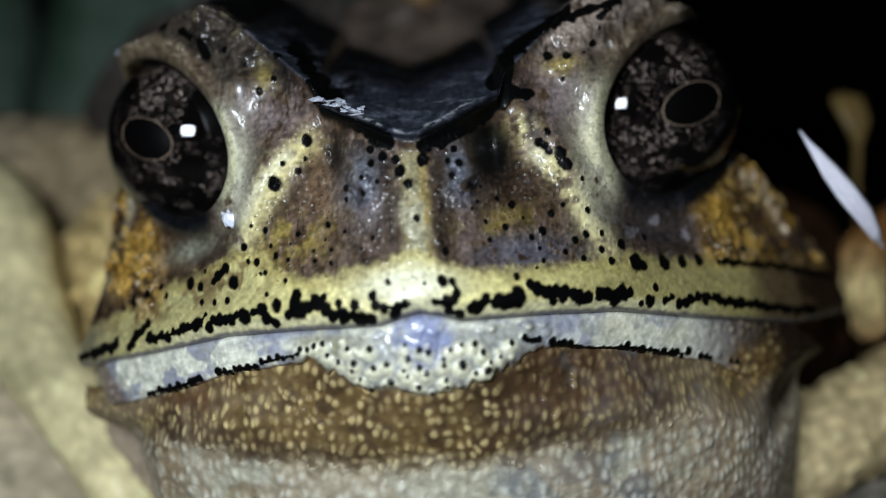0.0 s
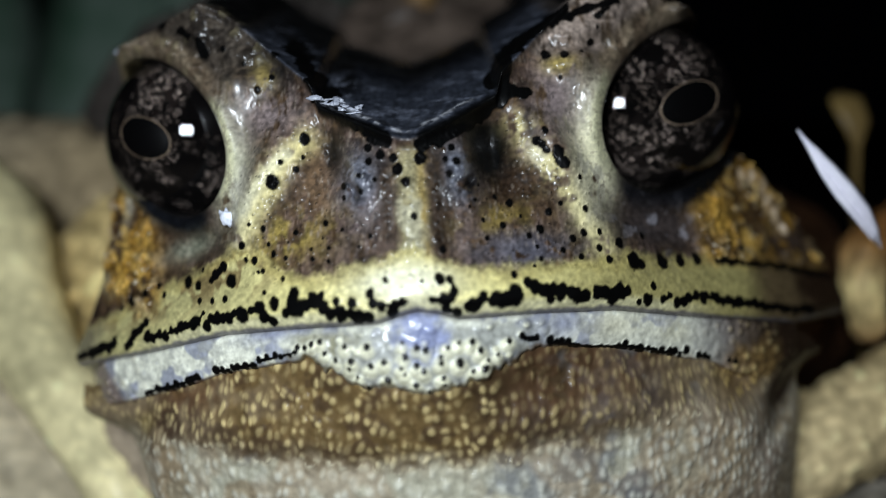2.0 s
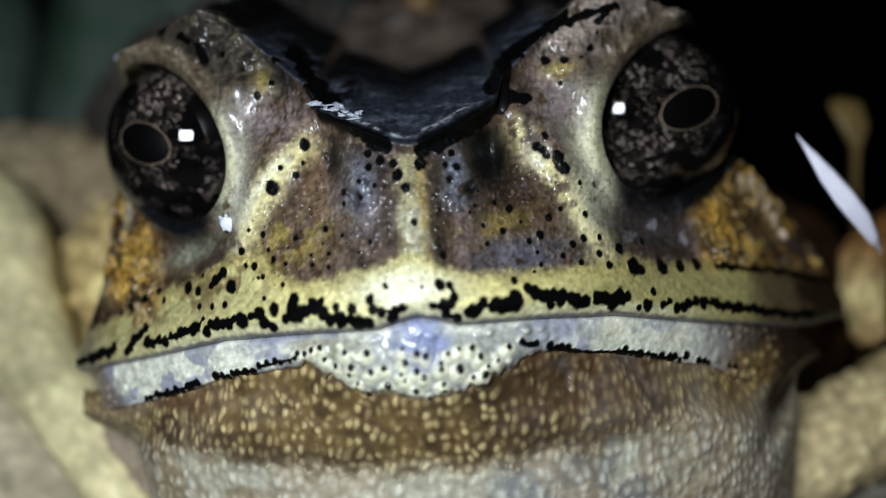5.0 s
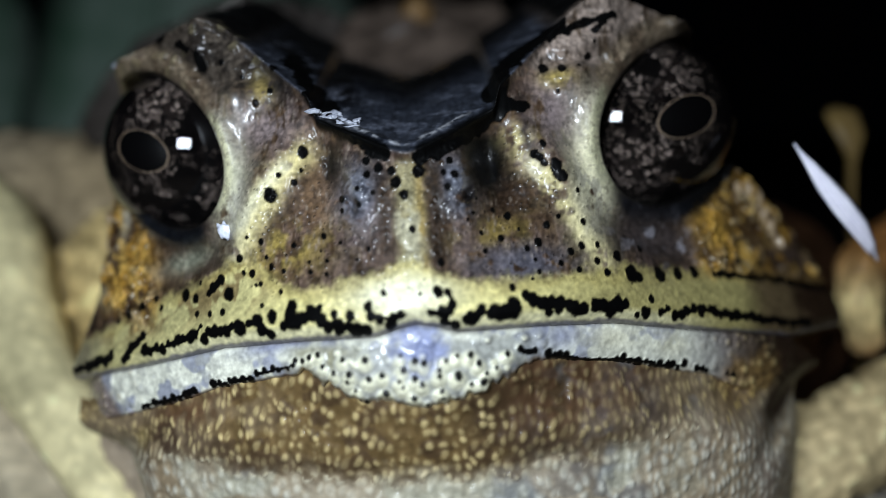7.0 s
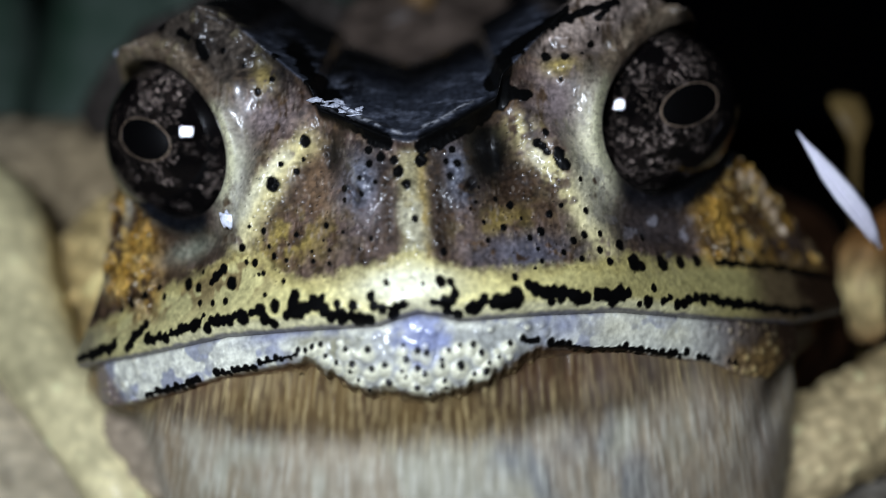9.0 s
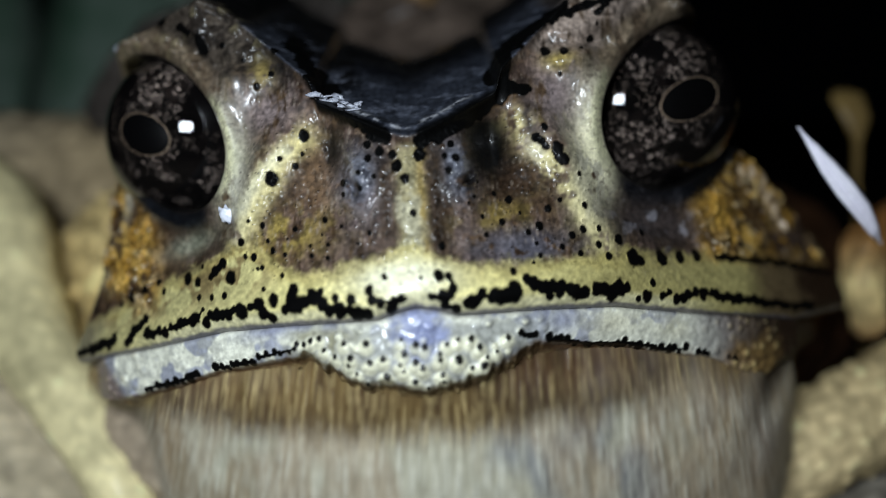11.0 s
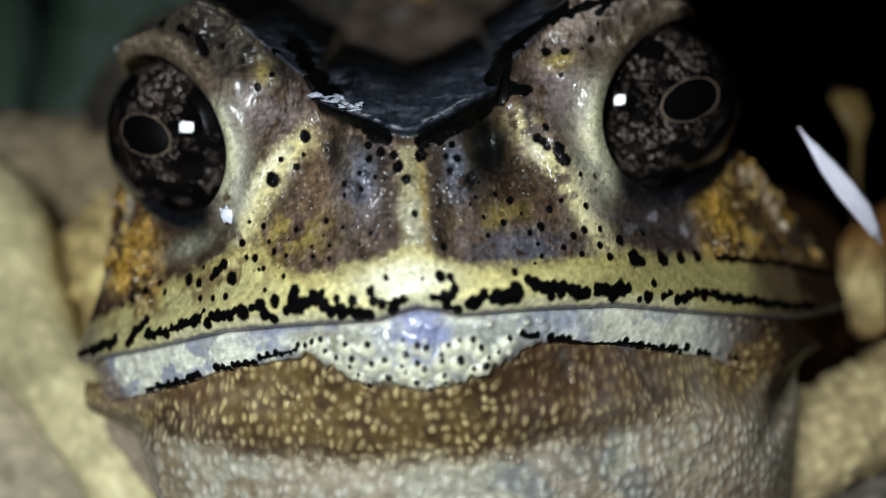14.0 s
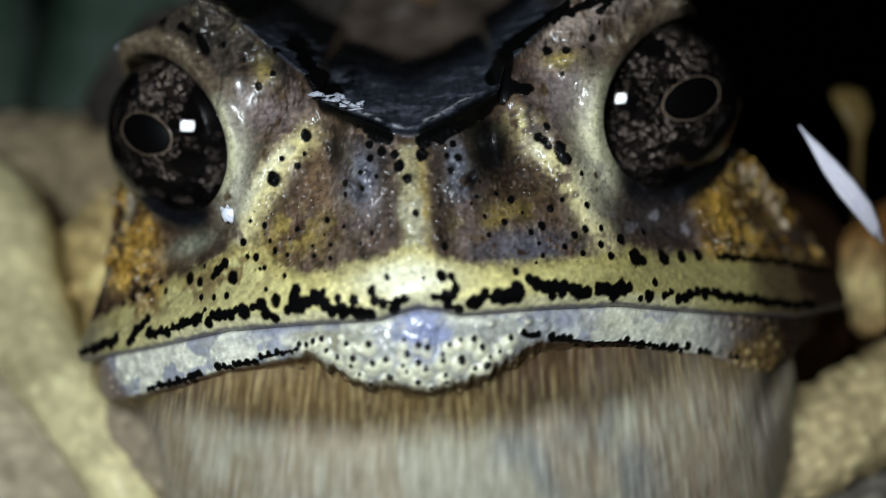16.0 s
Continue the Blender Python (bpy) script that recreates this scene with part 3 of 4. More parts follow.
    col = blend(col, (0.075, 0.052, 0.033), 0.75 * np.exp(-((u + 1.22) / 0.34) ** 2) * ramp(4.6, 3.6, w) * ramp(-0.6, 0.7, w))
    stripe = np.exp(-((u - 0.02 + 0.35 * (m3 - 0.5)) / 0.70) ** 4) * ramp(5.2, 4.4, w)
    col = blend(col, (0.43, 0.39, 0.245), 0.94 * stripe)
    col = blend(col, (0.45, 0.34, 0.12), 0.8 * stripe * np.exp(-((u - 0.60) / 0.26) ** 2))
    col = blend(col, (0.56, 0.54, 0.42), 0.6 * stripe * ramp(0.45, 0.62, m3) * ramp(3.4, 1.8, w))
    # yellow ridges from the nostrils to the cheeks
    wob, sway = u + 0.7 * (m3 - 0.5), w + 0.7 * (m1 - 0.5)
    ridge = trail(wob, sway, 0.72, [(-5.5, 6.0), (-6.9, 4.4), (-8.1, 2.4), (-9.0, 1.2)]) + trail(wob, sway, 0.72, [(5.8, 6.0), (6.6, 4.6), (7.5, 2.9), (9.0, 0.8), (9.8, -0.6)])
    col = blend(col, (0.71, 0.635, 0.35), 0.95 * ridge * ramp(0.28, 0.46, m3 + 0.25 * (m2 - 0.4)))
    col = blend(col, (0.80, 0.76, 0.54), 0.9 * (trail(wob, sway, 0.42, [(-6.5, 5.2), (-7.9, 3.6), (-8.8, 2.4)]) + 0.8 * hill(u, w, 6.5, 4.4, 0.5, 0.9, 25)))
    col = blend(col, (0.11, 0.075, 0.05), 0.7 * (trail(wob, sway, 0.30, [(-5.2, 4.6), (-6.2, 3.4), (-7.4, 1.6)]) + trail(wob, sway, 0.28, [(6.0, 3.6), (7.4, 1.6), (8.4, 0.2)])))
    col = blend(col, (0.035, 0.024, 0.017), 0.9 * trail(wob, sway, 0.28, [(5.9, 7.7), (6.25, 7.0), (6.15, 5.6)]))
    # pale skin inside the eyes, mauve-brown above it
    pale = hill(u, w, -9.7, 4.9, 1.15, 3.4, 6) + hill(u, w, 9.9, 4.6, 1.35, 3.2, -6)
    pale = np.clip(1.2 * pale, 0, 1)
    col = blend(col, (0.67, 0.655, 0.52), 0.93 * pale * ramp(0.24, 0.44, m3 + 0.1))
    # right side painted lighter, since the torch reaches it less
    col = blend(col, (0.84, 0.80, 0.58), 0.85 * pale * right * ramp(0.24, 0.44, m3 + 0.1))
    col = blend(col, (0.40, 0.385, 0.34), 0.6 * pale * ramp(0.5, 0.62, m5))
    col = blend(col, (0.32, 0.27, 0.265), 0.9 * (hill(u, w, -7.2, 7.6, 1.7, 1.5, 20) + hill(u, w, 7.7, 7.4, 1.4, 2.2)) * ramp(0.30, 0.5, m5 + 0.08))
    rim = np.exp(-((r - 1.08) / 0.075) ** 2) * ramp(14.5, 12.0, a) * ramp(9.6, 8.2, w) * ramp(2.6, 4.2, w)
    col = blend(col, (0.76, 0.74, 0.52), 0.95 * rim)
    col = blend(col, (0.13, 0.105, 0.085), 0.5 * ramp(1.6, 1.3, r) * ramp(0.52, 0.7, m4) * ramp(8.5, 10, a))
    # yellow upper lip
    band = np.interp(u, [-22, -17.5, -13, -9.5, -8, -6.7, -2.7, -1.2, 0, 1.2, 3, 6, 10, 14, 19, 25], [-4.2, -2.4, -0.7, 0.3, 0.0, -1.1, -0.9, -0.7, 0.1, -0.9, -1.4, -1.55, -1.2, -1.35, -1.9, -2.8]) + 1.0 * (m1 - 0.5) + 0.8 * (m2 - 0.5)
    yellow = ramp(0.5, -0.4, w - band)
    col = blend(col, (0.70, 0.645, 0.34), yellow)
    col = blend(col, (0.53, 0.49, 0.27), yellow * ramp(5, 10, -u) * 0.9)
    col = blend(col, (0.26, 0.20, 0.105), yellow * ramp(0.43, 0.57, m3 + 0.3 * (m2 - 0.5)) * 0.85 * ramp(5, 9, -u) * ramp(-2.8, -1.2, w - 0.20 * (u + 10)))
    # duller on the right: olive skin plus the light's fall-off painted in
    col = blend(col, (0.42, 0.375, 0.18), yellow * 0.85 * ramp(4, 11, u + 1.5 * (m1 - 0.5)))
    col = blend(col, (0.50, 0.43, 0.185), yellow * ramp(-0.9, 0.1, w - band) * 0.7)
    col = blend(col, (0.68, 0.645, 0.43), yellow * ramp(0.95, 0.4, w - line) * ramp(18, 12, a))
    # cream lip centre, with its soft highlight put into the colour
    col = blend(col, (0.84, 0.82, 0.64), 0.9 * yellow * np.clip(1.3 * hill(u, w, -0.6, -1.6, 2.4, 0.9), 0, 1))
    # right corner sinks to near black: its shade is put into the colour
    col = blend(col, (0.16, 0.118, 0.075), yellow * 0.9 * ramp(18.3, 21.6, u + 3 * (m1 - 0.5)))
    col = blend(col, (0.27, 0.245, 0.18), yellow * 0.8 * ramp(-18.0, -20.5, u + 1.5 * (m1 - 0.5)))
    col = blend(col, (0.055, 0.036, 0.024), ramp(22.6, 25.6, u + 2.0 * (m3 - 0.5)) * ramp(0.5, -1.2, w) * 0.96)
    col = blend(col, (0.21, 0.20, 0.22), ramp(0.26, 0.05, w - line + 0.22 * (m2 - 0.5)) * 0.85)
    # cheeks: orange warts, dark between
    tipped = ramp(0.5, 0.1, d5) * ramp(0.3, 0.8, id5)
    flow = mottle(u * 1.3 + 0.5 * w, w * 0.7, 0.8, 26, 4)
    col = blend(col, (0.45, 0.285, 0.075), orange)
    col = blend(col, (0.10, 0.068, 0.045), orange * ramp(0.46, 0.60, mottle(u, w, 1.5, 27, 3)) * 0.9)
    col = blend(col, (0.64, 0.45, 0.15), orange * ramp(0.50, 0.64, flow) * 0.75)
    col = blend(col, (0.085, 0.05, 0.028), orange * ramp(0.46, 0.34, flow) * 0.85)
    col = blend(col, (0.68, 0.58, 0.38), orange * tipped * 0.5)
    # tiny pale specks: glints put into the wart colour
    col = blend(col, (0.74, 0.70, 0.60), orange * ramp(0.3, 0.1, d3) * ramp(0.88, 0.95, id3))
    col = blend(col, (0.05, 0.03, 0.016), orange * ramp(0.5, 0.85, d5) * 0.8)
    col = blend(col, (0.56, 0.37, 0.095), 0.85 * hill(u, w, 18.1, 0.9, 1.5, 1.5, -15) * ramp(0.25, 0.5, m2 + 0.15))
    # outer right cheek darkened, with its shade put into the colour
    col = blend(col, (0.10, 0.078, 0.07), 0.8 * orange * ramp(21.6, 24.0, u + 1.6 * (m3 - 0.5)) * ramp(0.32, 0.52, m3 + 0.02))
    col = blend(col, (0.62, 0.585, 0.48), 0.8 * (hill(u, w, -17.9, 4.0, 0.42, 1.3, -12) + 0.6 * hill(u, w, -15.6, 3.0, 0.6, 0.5)))
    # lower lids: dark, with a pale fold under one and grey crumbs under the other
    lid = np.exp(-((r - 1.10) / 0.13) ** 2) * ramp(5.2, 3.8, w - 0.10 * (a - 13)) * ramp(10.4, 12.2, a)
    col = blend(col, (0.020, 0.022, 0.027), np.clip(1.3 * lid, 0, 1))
    col = blend(col, (0.36, 0.37, 0.29), 0.85 * hill(u, w, -12.6, 0.85, 1.9, 0.62, 12))
    col = blend(col, (0.085, 0.062, 0.048), 0.75 * trail(wob, sway, 0.5, [(-9.6, 1.7), (-11.2, 0.2), (-14.0, -1.0)]) * ramp(0.3, 0.5, m3 + 0.08))
    below = hill(u, w, 13.6, 0.3, 2.8, 1.3, -10)
    col = blend(col, (0.105, 0.088, 0.084), 0.92 * np.clip(1.3 * below, 0, 1) * ramp(0.2, 0.4, m2 + 0.15))
    col = blend(col, (0.32, 0.31, 0.33), 0.85 * np.clip(1.3 * below, 0, 1) * ramp(0.54, 0.66, mottle(u, w, 0.7, 34, 3)))
    y = y - 0.22 * below * (mottle(u, w, 0.6, 34, 3) - 0.4)
    # brows
    top = ramp(9.4, 10.8, w + 0.8 * (m3 - 0.5)) * ramp(6.0, 7.5, a)
    col = blend(col, (0.125, 0.108, 0.09), 0.9 * top * (0.35 + 0.65 * left))
    col = blend(col, (0.44, 0.37, 0.32), 0.9 * top * right * ramp(0.26, 0.5, m5))
    col = blend(col, (0.045, 0.037, 0.031), 0.85 * top * ramp(0.42, 0.58, m3) * (0.25 + 0.75 * left))
    brow = ramp(1.45, 1.25, r) * ramp(7.8, 9.6, w) * ramp(10.0, 11.6, a)
    col = blend(col, (0.25, 0.205, 0.15), 0.92 * brow)
    col = blend(col, (0.16, 0.12, 0.085), 0.7 * brow * ramp(0.46, 0.62, m5))
    yolk = hill(u, w, -7.6, 9.7, 0.6, 0.8, 15) + hill(u, w, 8.2, 9.3, 0.85, 0.5)
    col = blend(col, (0.43, 0.35, 0.15), np.clip(1.1 * yolk, 0, 1) * ramp(0.3, 0.5, m2 + 0.12))
    col = blend(col, (0.36, 0.32, 0.2), 0.35 * left * top * ramp(0.5, 0.2, d1) * ramp(0.72, 0.85, id1))
    y = y - 0.35 * yolk
    inner = np.exp(-((a - 6.6) / 1.0) ** 2) * ramp(8.2, 9.8, w) * ramp(0.35, 0.5, m3 + 0.1)
    col = blend(col, (0.026, 0.025, 0.028), 0.8 * inner * left)
    # wet hollow between the eyes, edged with black, its shade and sheen painted in
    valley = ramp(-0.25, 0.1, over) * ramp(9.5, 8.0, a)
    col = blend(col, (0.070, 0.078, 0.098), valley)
    # black further back: shade put into the colour, hiding the cut edge
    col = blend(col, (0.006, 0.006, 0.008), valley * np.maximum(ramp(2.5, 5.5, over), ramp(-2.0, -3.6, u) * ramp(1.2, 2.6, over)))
    # bluish streaks: sheen put into the colour
    col = blend(col, (0.21, 0.225, 0.27), valley * ramp(0.5, 0.72, mottle(u * 1.2, w * 3.0, 1.3, 25)) * 0.7 * ramp(4.5, 2.0, over))
    col = blend(col, (0.36, 0.38, 0.44), 0.6 * valley * hill(u, w, -4.6, 9.0, 1.5, 1.4) * ramp(0.58, 0.7, mottle(u, w, 0.5, 35, 3)))
    # pale film along the rim, with its wet glint put into the colour
    film = np.exp(-((over - 0.62 - 0.5 * (m3 - 0.5)) / 0.13) ** 2) * ramp(4.0, 2.5, a) * ramp(0.42, 0.6, m2 + 0.08)
    col = blend(col, (0.70, 0.71, 0.74), 0.8 * film)
    edge = np.exp(-((over + 0.08 + 0.3 * (m3 - 0.5)) / np.where(u > 0, 0.42, 0.36)) ** 4) * ramp(5.6, 5.0, a) * np.maximum(ramp(-0.9, -1.3, u), ramp(0.2, 0.6, u))
    # backs of the brows black too, shade put into the colour
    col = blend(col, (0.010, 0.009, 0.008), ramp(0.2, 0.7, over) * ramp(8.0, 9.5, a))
    # inner socket walls blackened: the recess's shade is put into the colour
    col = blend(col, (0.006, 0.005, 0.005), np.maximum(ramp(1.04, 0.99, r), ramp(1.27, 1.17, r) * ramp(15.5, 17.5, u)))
    # black marks
    marks = np.maximum(spots(u, w, [(p, q, 1.08 * k) for p, q, k in SNOUT_SPOTS + LIP_SPOTS + BROW_SPOTS]), streaks(u, w, [(0.6 * h, c) for h, c in LIP_STREAKS], 0.5))
    marks = np.maximum(marks, spots(u, w, blots(LIP_STREAKS, 3)))
    black = np.maximum(np.maximum(marks, streaks(u, w, CREST_STREAKS, 0.5)), edge)
    fine = ramp(0.24, 0.12, d2) * ramp(0.78, 0.86, id2) * snout
    col = np.clip(col, 0.001, 1) ** 1.36 * 1.16
    light = np.clip(np.maximum(yellow, pale + 0.7 * ridge), 0, 1)
    pores = ramp(0.30, 0.62, d2) * (1 - 0.75 * light)
    speckle = ramp(0.52, 0.70, mottle(u, w, 0.26, 36, 2)) * (1 - 0.6 * light)
    col = col * ((0.66 + 0.68 * m4) * (1 - 0.25 * pores) * (1 - 0.38 * speckle))[..., None]
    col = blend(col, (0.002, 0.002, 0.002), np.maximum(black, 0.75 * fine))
    y = y - 0.05 * black - 0.03 * fine
    keep = (w > line - 0.45) & (over < 8.0) & (a < side_line(u, w) + 5.0)
    points = head_to_thing(u, y, w)
    gleam = 0.7 * mound + 1.0 * hill(u, w, -0.7, -1.7, 1.6, 0.9) + 0.8 * hill(u, w, 0, 1, 0.8, 3) + hill(a, w, 9.6, 7.4, 1.3, 2.6) + 0.5 * hill(u, w, -9.0, 9.9, 1.4, 0.5) + 0.5 * valley
    gloss = (0.36 + 0.5 * gleam) * (1 - 0.8 * black) * (1 - 0.7 * ramp(17, 21, u))
    near_eye, crown = r < 1.30, (over > 0.15) & (a < 9.5)
    lip = (w < band - 0.1) & (a < 23) & ~near_eye
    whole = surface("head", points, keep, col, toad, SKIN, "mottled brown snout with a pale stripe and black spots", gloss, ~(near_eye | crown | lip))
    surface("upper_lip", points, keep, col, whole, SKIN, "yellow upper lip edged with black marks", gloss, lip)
    surface("crown", points, keep, col, whole, SKIN, "dark wet hollow between the eyes, with shade painted in at the back", gloss, crown & ~near_eye)
    for half in (u < 0, u >= 0):
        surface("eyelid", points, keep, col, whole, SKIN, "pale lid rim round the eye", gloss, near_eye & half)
    return whole


def build_jaw():
    u, w = np.meshgrid(np.arange(-25.5, 25.5, 0.065), np.arange(-11.6, -1.9, 0.06), indexing="ij")
    a = np.abs(u)
    y = jaw_depth(u, w)
    line, low = mouth_line(u), jaw_edge(a) - 0.8 * ramp(15.5, 19.5, u)
    chin = ramp(7.0, 5.2, a) * ramp(-3.5, -4.2, w)
    d1, id1 = granules(u, w, 0.62, 6)
    ends = ramp(14.5, 18, a)
    m1, m2, m4 = mottle(u, w, 1.4, 41, 3), mottle(u, w, 0.5, 42, 3), mottle(u, w, 0.2, 43, 2)
    wart = np.zeros(u.shape)
    for cu, cw, r in CHIN_SPOTS:
        if abs(cu) < 6.2:
            wart = np.maximum(wart, hill(u, w, cu - 0.05, cw - 0.24, 0.34 + r, 0.32 + r))
    wart = np.maximum(wart, 0.75 * ramp(0.6, 0.1, d1) * ramp(0.35, 0.6, id1) * chin)
    y = y - 0.34 * wart * ramp(-3.3, -4.0, w) - 0.3 * ends * ramp(0.7, 0.1, d1) * id1 - 0.16 * (m1 - 0.5) - 0.1 * (m2 - 0.5)
    below = ramp(0.12, -0.35, w - low + 0.35 * (m2 - 0.5) + 0.25 * wart * chin)
    col = np.zeros(u.shape + (3,)) + np.array((0.74, 0.735, 0.60))
    col = blend(col, (0.27, 0.285, 0.36), ramp(0.52, 0.62, m1) * 0.85)
    col = blend(col, (0.40, 0.40, 0.35), ramp(0.5, 0.7, m2) * 0.55)
    col = blend(col, (0.235, 0.25, 0.34), 0.9 * (hill(u, w, -7.4, -3.85, 1.9, 0.42, 8) + hill(u, w, 7.1, -4.2, 1.5, 0.8)))
    col = blend(col, (0.27, 0.275, 0.255), chin * ramp(0.7, 0.2, wart) * 0.8)
    col = blend(col, (0.27, 0.25, 0.13), 0.7 * chin * ramp(0.7, 0.2, wart) * ramp(-2.0, -4.0, u) * ramp(0.4, 0.6, m1 + 0.1))
    col = blend(col, (0.76, 0.74, 0.53), chin * ramp(0.25, 0.8, wart) * 0.92)
    col = blend(col, (0.23, 0.26, 0.42), 0.92 * ramp(1.3, 0.6, np.hypot((u - 0.1) / 1.3, (w + 4.05) / 1.45) + 0.9 * (m2 - 0.5)) * (1 - 0.7 * ramp(0.4, 0.9, wart) * ramp(-4.0, -4.8, w)))
    col = blend(col, (0.15, 0.14, 0.155), ramp(0.22, 0.03, line - w))
    col = blend(col, (0.66, 0.63, 0.45), 0.75 * (hill(u, w, 9.9, -4.6, 1.7, 0.75, -8) + hill(u, w, 13.6, -5.4, 1.3, 0.7, -8)) * ramp(0.28, 0.5, m2 + 0.12))
    col = blend(col, (0.22, 0.205, 0.215), ramp(13.0, 17.2, u + 2.2 * (m1 - 0.5)) * 0.75)
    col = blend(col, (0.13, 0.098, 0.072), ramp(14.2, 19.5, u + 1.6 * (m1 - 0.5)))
    # jaw's right end nearly black, shade painted into the skin colour
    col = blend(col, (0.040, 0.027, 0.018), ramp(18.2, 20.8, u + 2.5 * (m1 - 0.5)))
    col = blend(col, (0.185, 0.145, 0.125), ramp(-17.7, -18.6, u + 0.7 * (w + 6.5) + 1.0 * (m1 - 0.5)))
    col = blend(col, (0.42, 0.33, 0.17), 0.4 * ends * ramp(0.4, 0.1, d1) * ramp(0.5, 0.9, id1))
    # the skin under the lip's edge has the throat's brown
    col = blend(col, (0.155, 0.105, 0.055), below)
    col = blend(col, (0.135, 0.070, 0.034), 0.9 * below * ramp(5.0, 6.5, a) * ramp(-1.0, -0.1, w - low))
    col = blend(col, (0.48, 0.36, 0.16), 0.75 * below * ramp(0.5, 0.1, d1) * ramp(0.35, 0.7, id1) * ramp(-0.2, -0.8, w - low))
    corner = 0.85 * ramp(15.6, 19.4, u + 1.2 * (m1 - 0.5)) * ramp(-6.3, -7.6, w + 1.2 * (m2 - 0.5))
    col = blend(col, (0.21, 0.13, 0.045), corner)
    col = blend(col, (0.52, 0.40, 0.17), corner * ramp(0.5, 0.1, d1) * ramp(0.4, 0.9, id1))
    col = blend(col, (0.05, 0.03, 0.016), corner * ramp(0.5, 0.75, d1) * 0.8)
    # last stretch blackened to melt into the pocket: painted shade
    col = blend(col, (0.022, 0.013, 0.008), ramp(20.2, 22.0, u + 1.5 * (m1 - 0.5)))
    edge = np.maximum(streaks(u, w + 0.1, [(0.6 * h, c) for h, c in JAW_STREAKS], 0.6), spots(u, w + 0.1, blots(JAW_STREAKS, 4, 0.40, (0.8, 1.5), 0.8)))
    tips = spots(u, w, [(p, q, 0.95 * k + 0.02) for p, q, k in CHIN_SPOTS])
    col = col * (0.70 + 0.60 * m4)[..., None]
    col = blend(col, (0.002, 0.002, 0.002), np.maximum(edge, tips))
    y = y - 0.10 * np.maximum(edge, tips)
    keep = (w < line + 0.45) & (w > low - 1.1) & (a < 25.0)
    gloss = (0.40 + 0.5 * hill(u, w, 0, -4.2, 2.0, 1.2)) * (1 - 0.75 * ramp(14, 18, u)) * (1 - 0.6 * edge) * (1 - 0.8 * below)
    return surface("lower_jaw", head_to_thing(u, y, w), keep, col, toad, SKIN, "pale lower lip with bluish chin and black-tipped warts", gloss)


def build_throat():
    u, w = np.meshgrid(np.arange(-25, 28.0, 0.09), np.arange(-19, -3.6, 0.08), indexing="ij")
    a = np.abs(u)
    y = throat_depth(u, w)
    bend = 0.5 * (mottle(u, w, 1.3, 55, 2) - 0.5)
    m1, m2, m4 = mottle(u, w, 2.6, 52, 4), mottle(u, w, 0.9, 53, 3), mottle(u, w, 0.3, 54, 2)
    split = w + 10.8 - 0.9 * (np.minimum(a, 13) / 9) ** 1.3 + 1.2 * (m1 - 0.5)
    brown = ramp(-1.3, 1.0, split + 1.0 * (m2 - 0.5))
    run = np.sign(u) * np.interp(a, [0, 5, 10, 15, 20, 28], [0, 5.1, 10.6, 17.0, 25.0, 42.0])
    ds, ids = granules(run + 1.2 * bend, (w + 1.2 * bend) * 0.78, 0.52, 51)
    dl, idl = granules(run + bend, (w - bend) * 0.85, 0.66, 56)
    d1, id1 = np.where(brown + 0.8 * (m2 - 0.5) > 0.5, ds, dl), np.where(brown + 0.8 * (m2 - 0.5) > 0.5, ids, idl)
    pearl = np.where(brown + 0.8 * (m2 - 0.5) > 0.5, ramp(0.48, 0.14, d1) * (0.2 + 0.8 * id1), ramp(0.55, 0.10, d1) * (0.35 + 0.65 * id1))
    y = y - 0.12 * ramp(0.65, 0.05, d1) * (0.25 + 0.75 * id1) - 0.25 * (m2 - 0.5) - 0.4 * (m1 - 0.5) * ramp(6, 10, a)
    col = np.zeros(u.shape + (3,)) + np.array((0.40, 0.38, 0.29))
    col = blend(col, (0.21, 0.215, 0.215), ramp(0.48, 0.64, m1) * 0.8)
    col = blend(col, (0.36, 0.30, 0.215), ramp(0.48, 0.62, mottle(u, w, 3.2, 57, 3)) * 0.8)
    col = blend(col, (0.150, 0.100, 0.042), brown)
    col = blend(col, (0.080, 0.050, 0.026), 0.8 * brown * ramp(0.48, 0.64, m2))
    # shadow of the chin on the throat's right, painted as darker brown
    col = blend(col, (0.060, 0.038, 0.020), 0.9 * brown * ramp(0.5, 4, u) * ramp(15, 11, u) * ramp(-10.6, -8.0, w))
    col = blend(col, (0.28, 0.22, 0.145), ramp(9, 14, a) * 0.65 * ramp(0.3, 0.6, m1))
    col = blend(col, (0.16, 0.075, 0.032), 0.7 * hill(u, w, -13.0, -7.5, 2.4, 0.7, 18))
    col = blend(col, (0.075, 0.048, 0.03), 0.95 * np.clip(1.3 * hill(u, w, -14.6, -8.9, 2.4, 1.1, 22), 0, 1) * ramp(0.3, 0.5, m2 + 0.1))
    col = blend(col, (0.34, 0.26, 0.10), 0.7 * hill(u, w, -16.2, -9.0, 0.8, 0.5, 40))
    col = blend(col, (0.17, 0.165, 0.165), 0.6 * ramp(0.50, 0.62, mottle(u, w, 1.7, 58, 3)) * ramp(4, 9, u))
    col = blend(col, (0.25, 0.19, 0.115), 0.7 * ramp(0.52, 0.64, mottle(u, w, 2.2, 59, 3)) * ramp(6, 10, a))
    col = blend(col, (0.075, 0.073, 0.075), 0.85 * hill(u, w, 11.8, -8.3, 0.8, 1.3) * ramp(0.3, 0.6, m2 + 0.1))
    col = blend(col, (0.38, 0.295, 0.19), 0.55 * ramp(10.5, 14, u + 2 * (m2 - 0.5)) * ramp(-7.6, -9.5, w + 0.1 * (u - 14)))
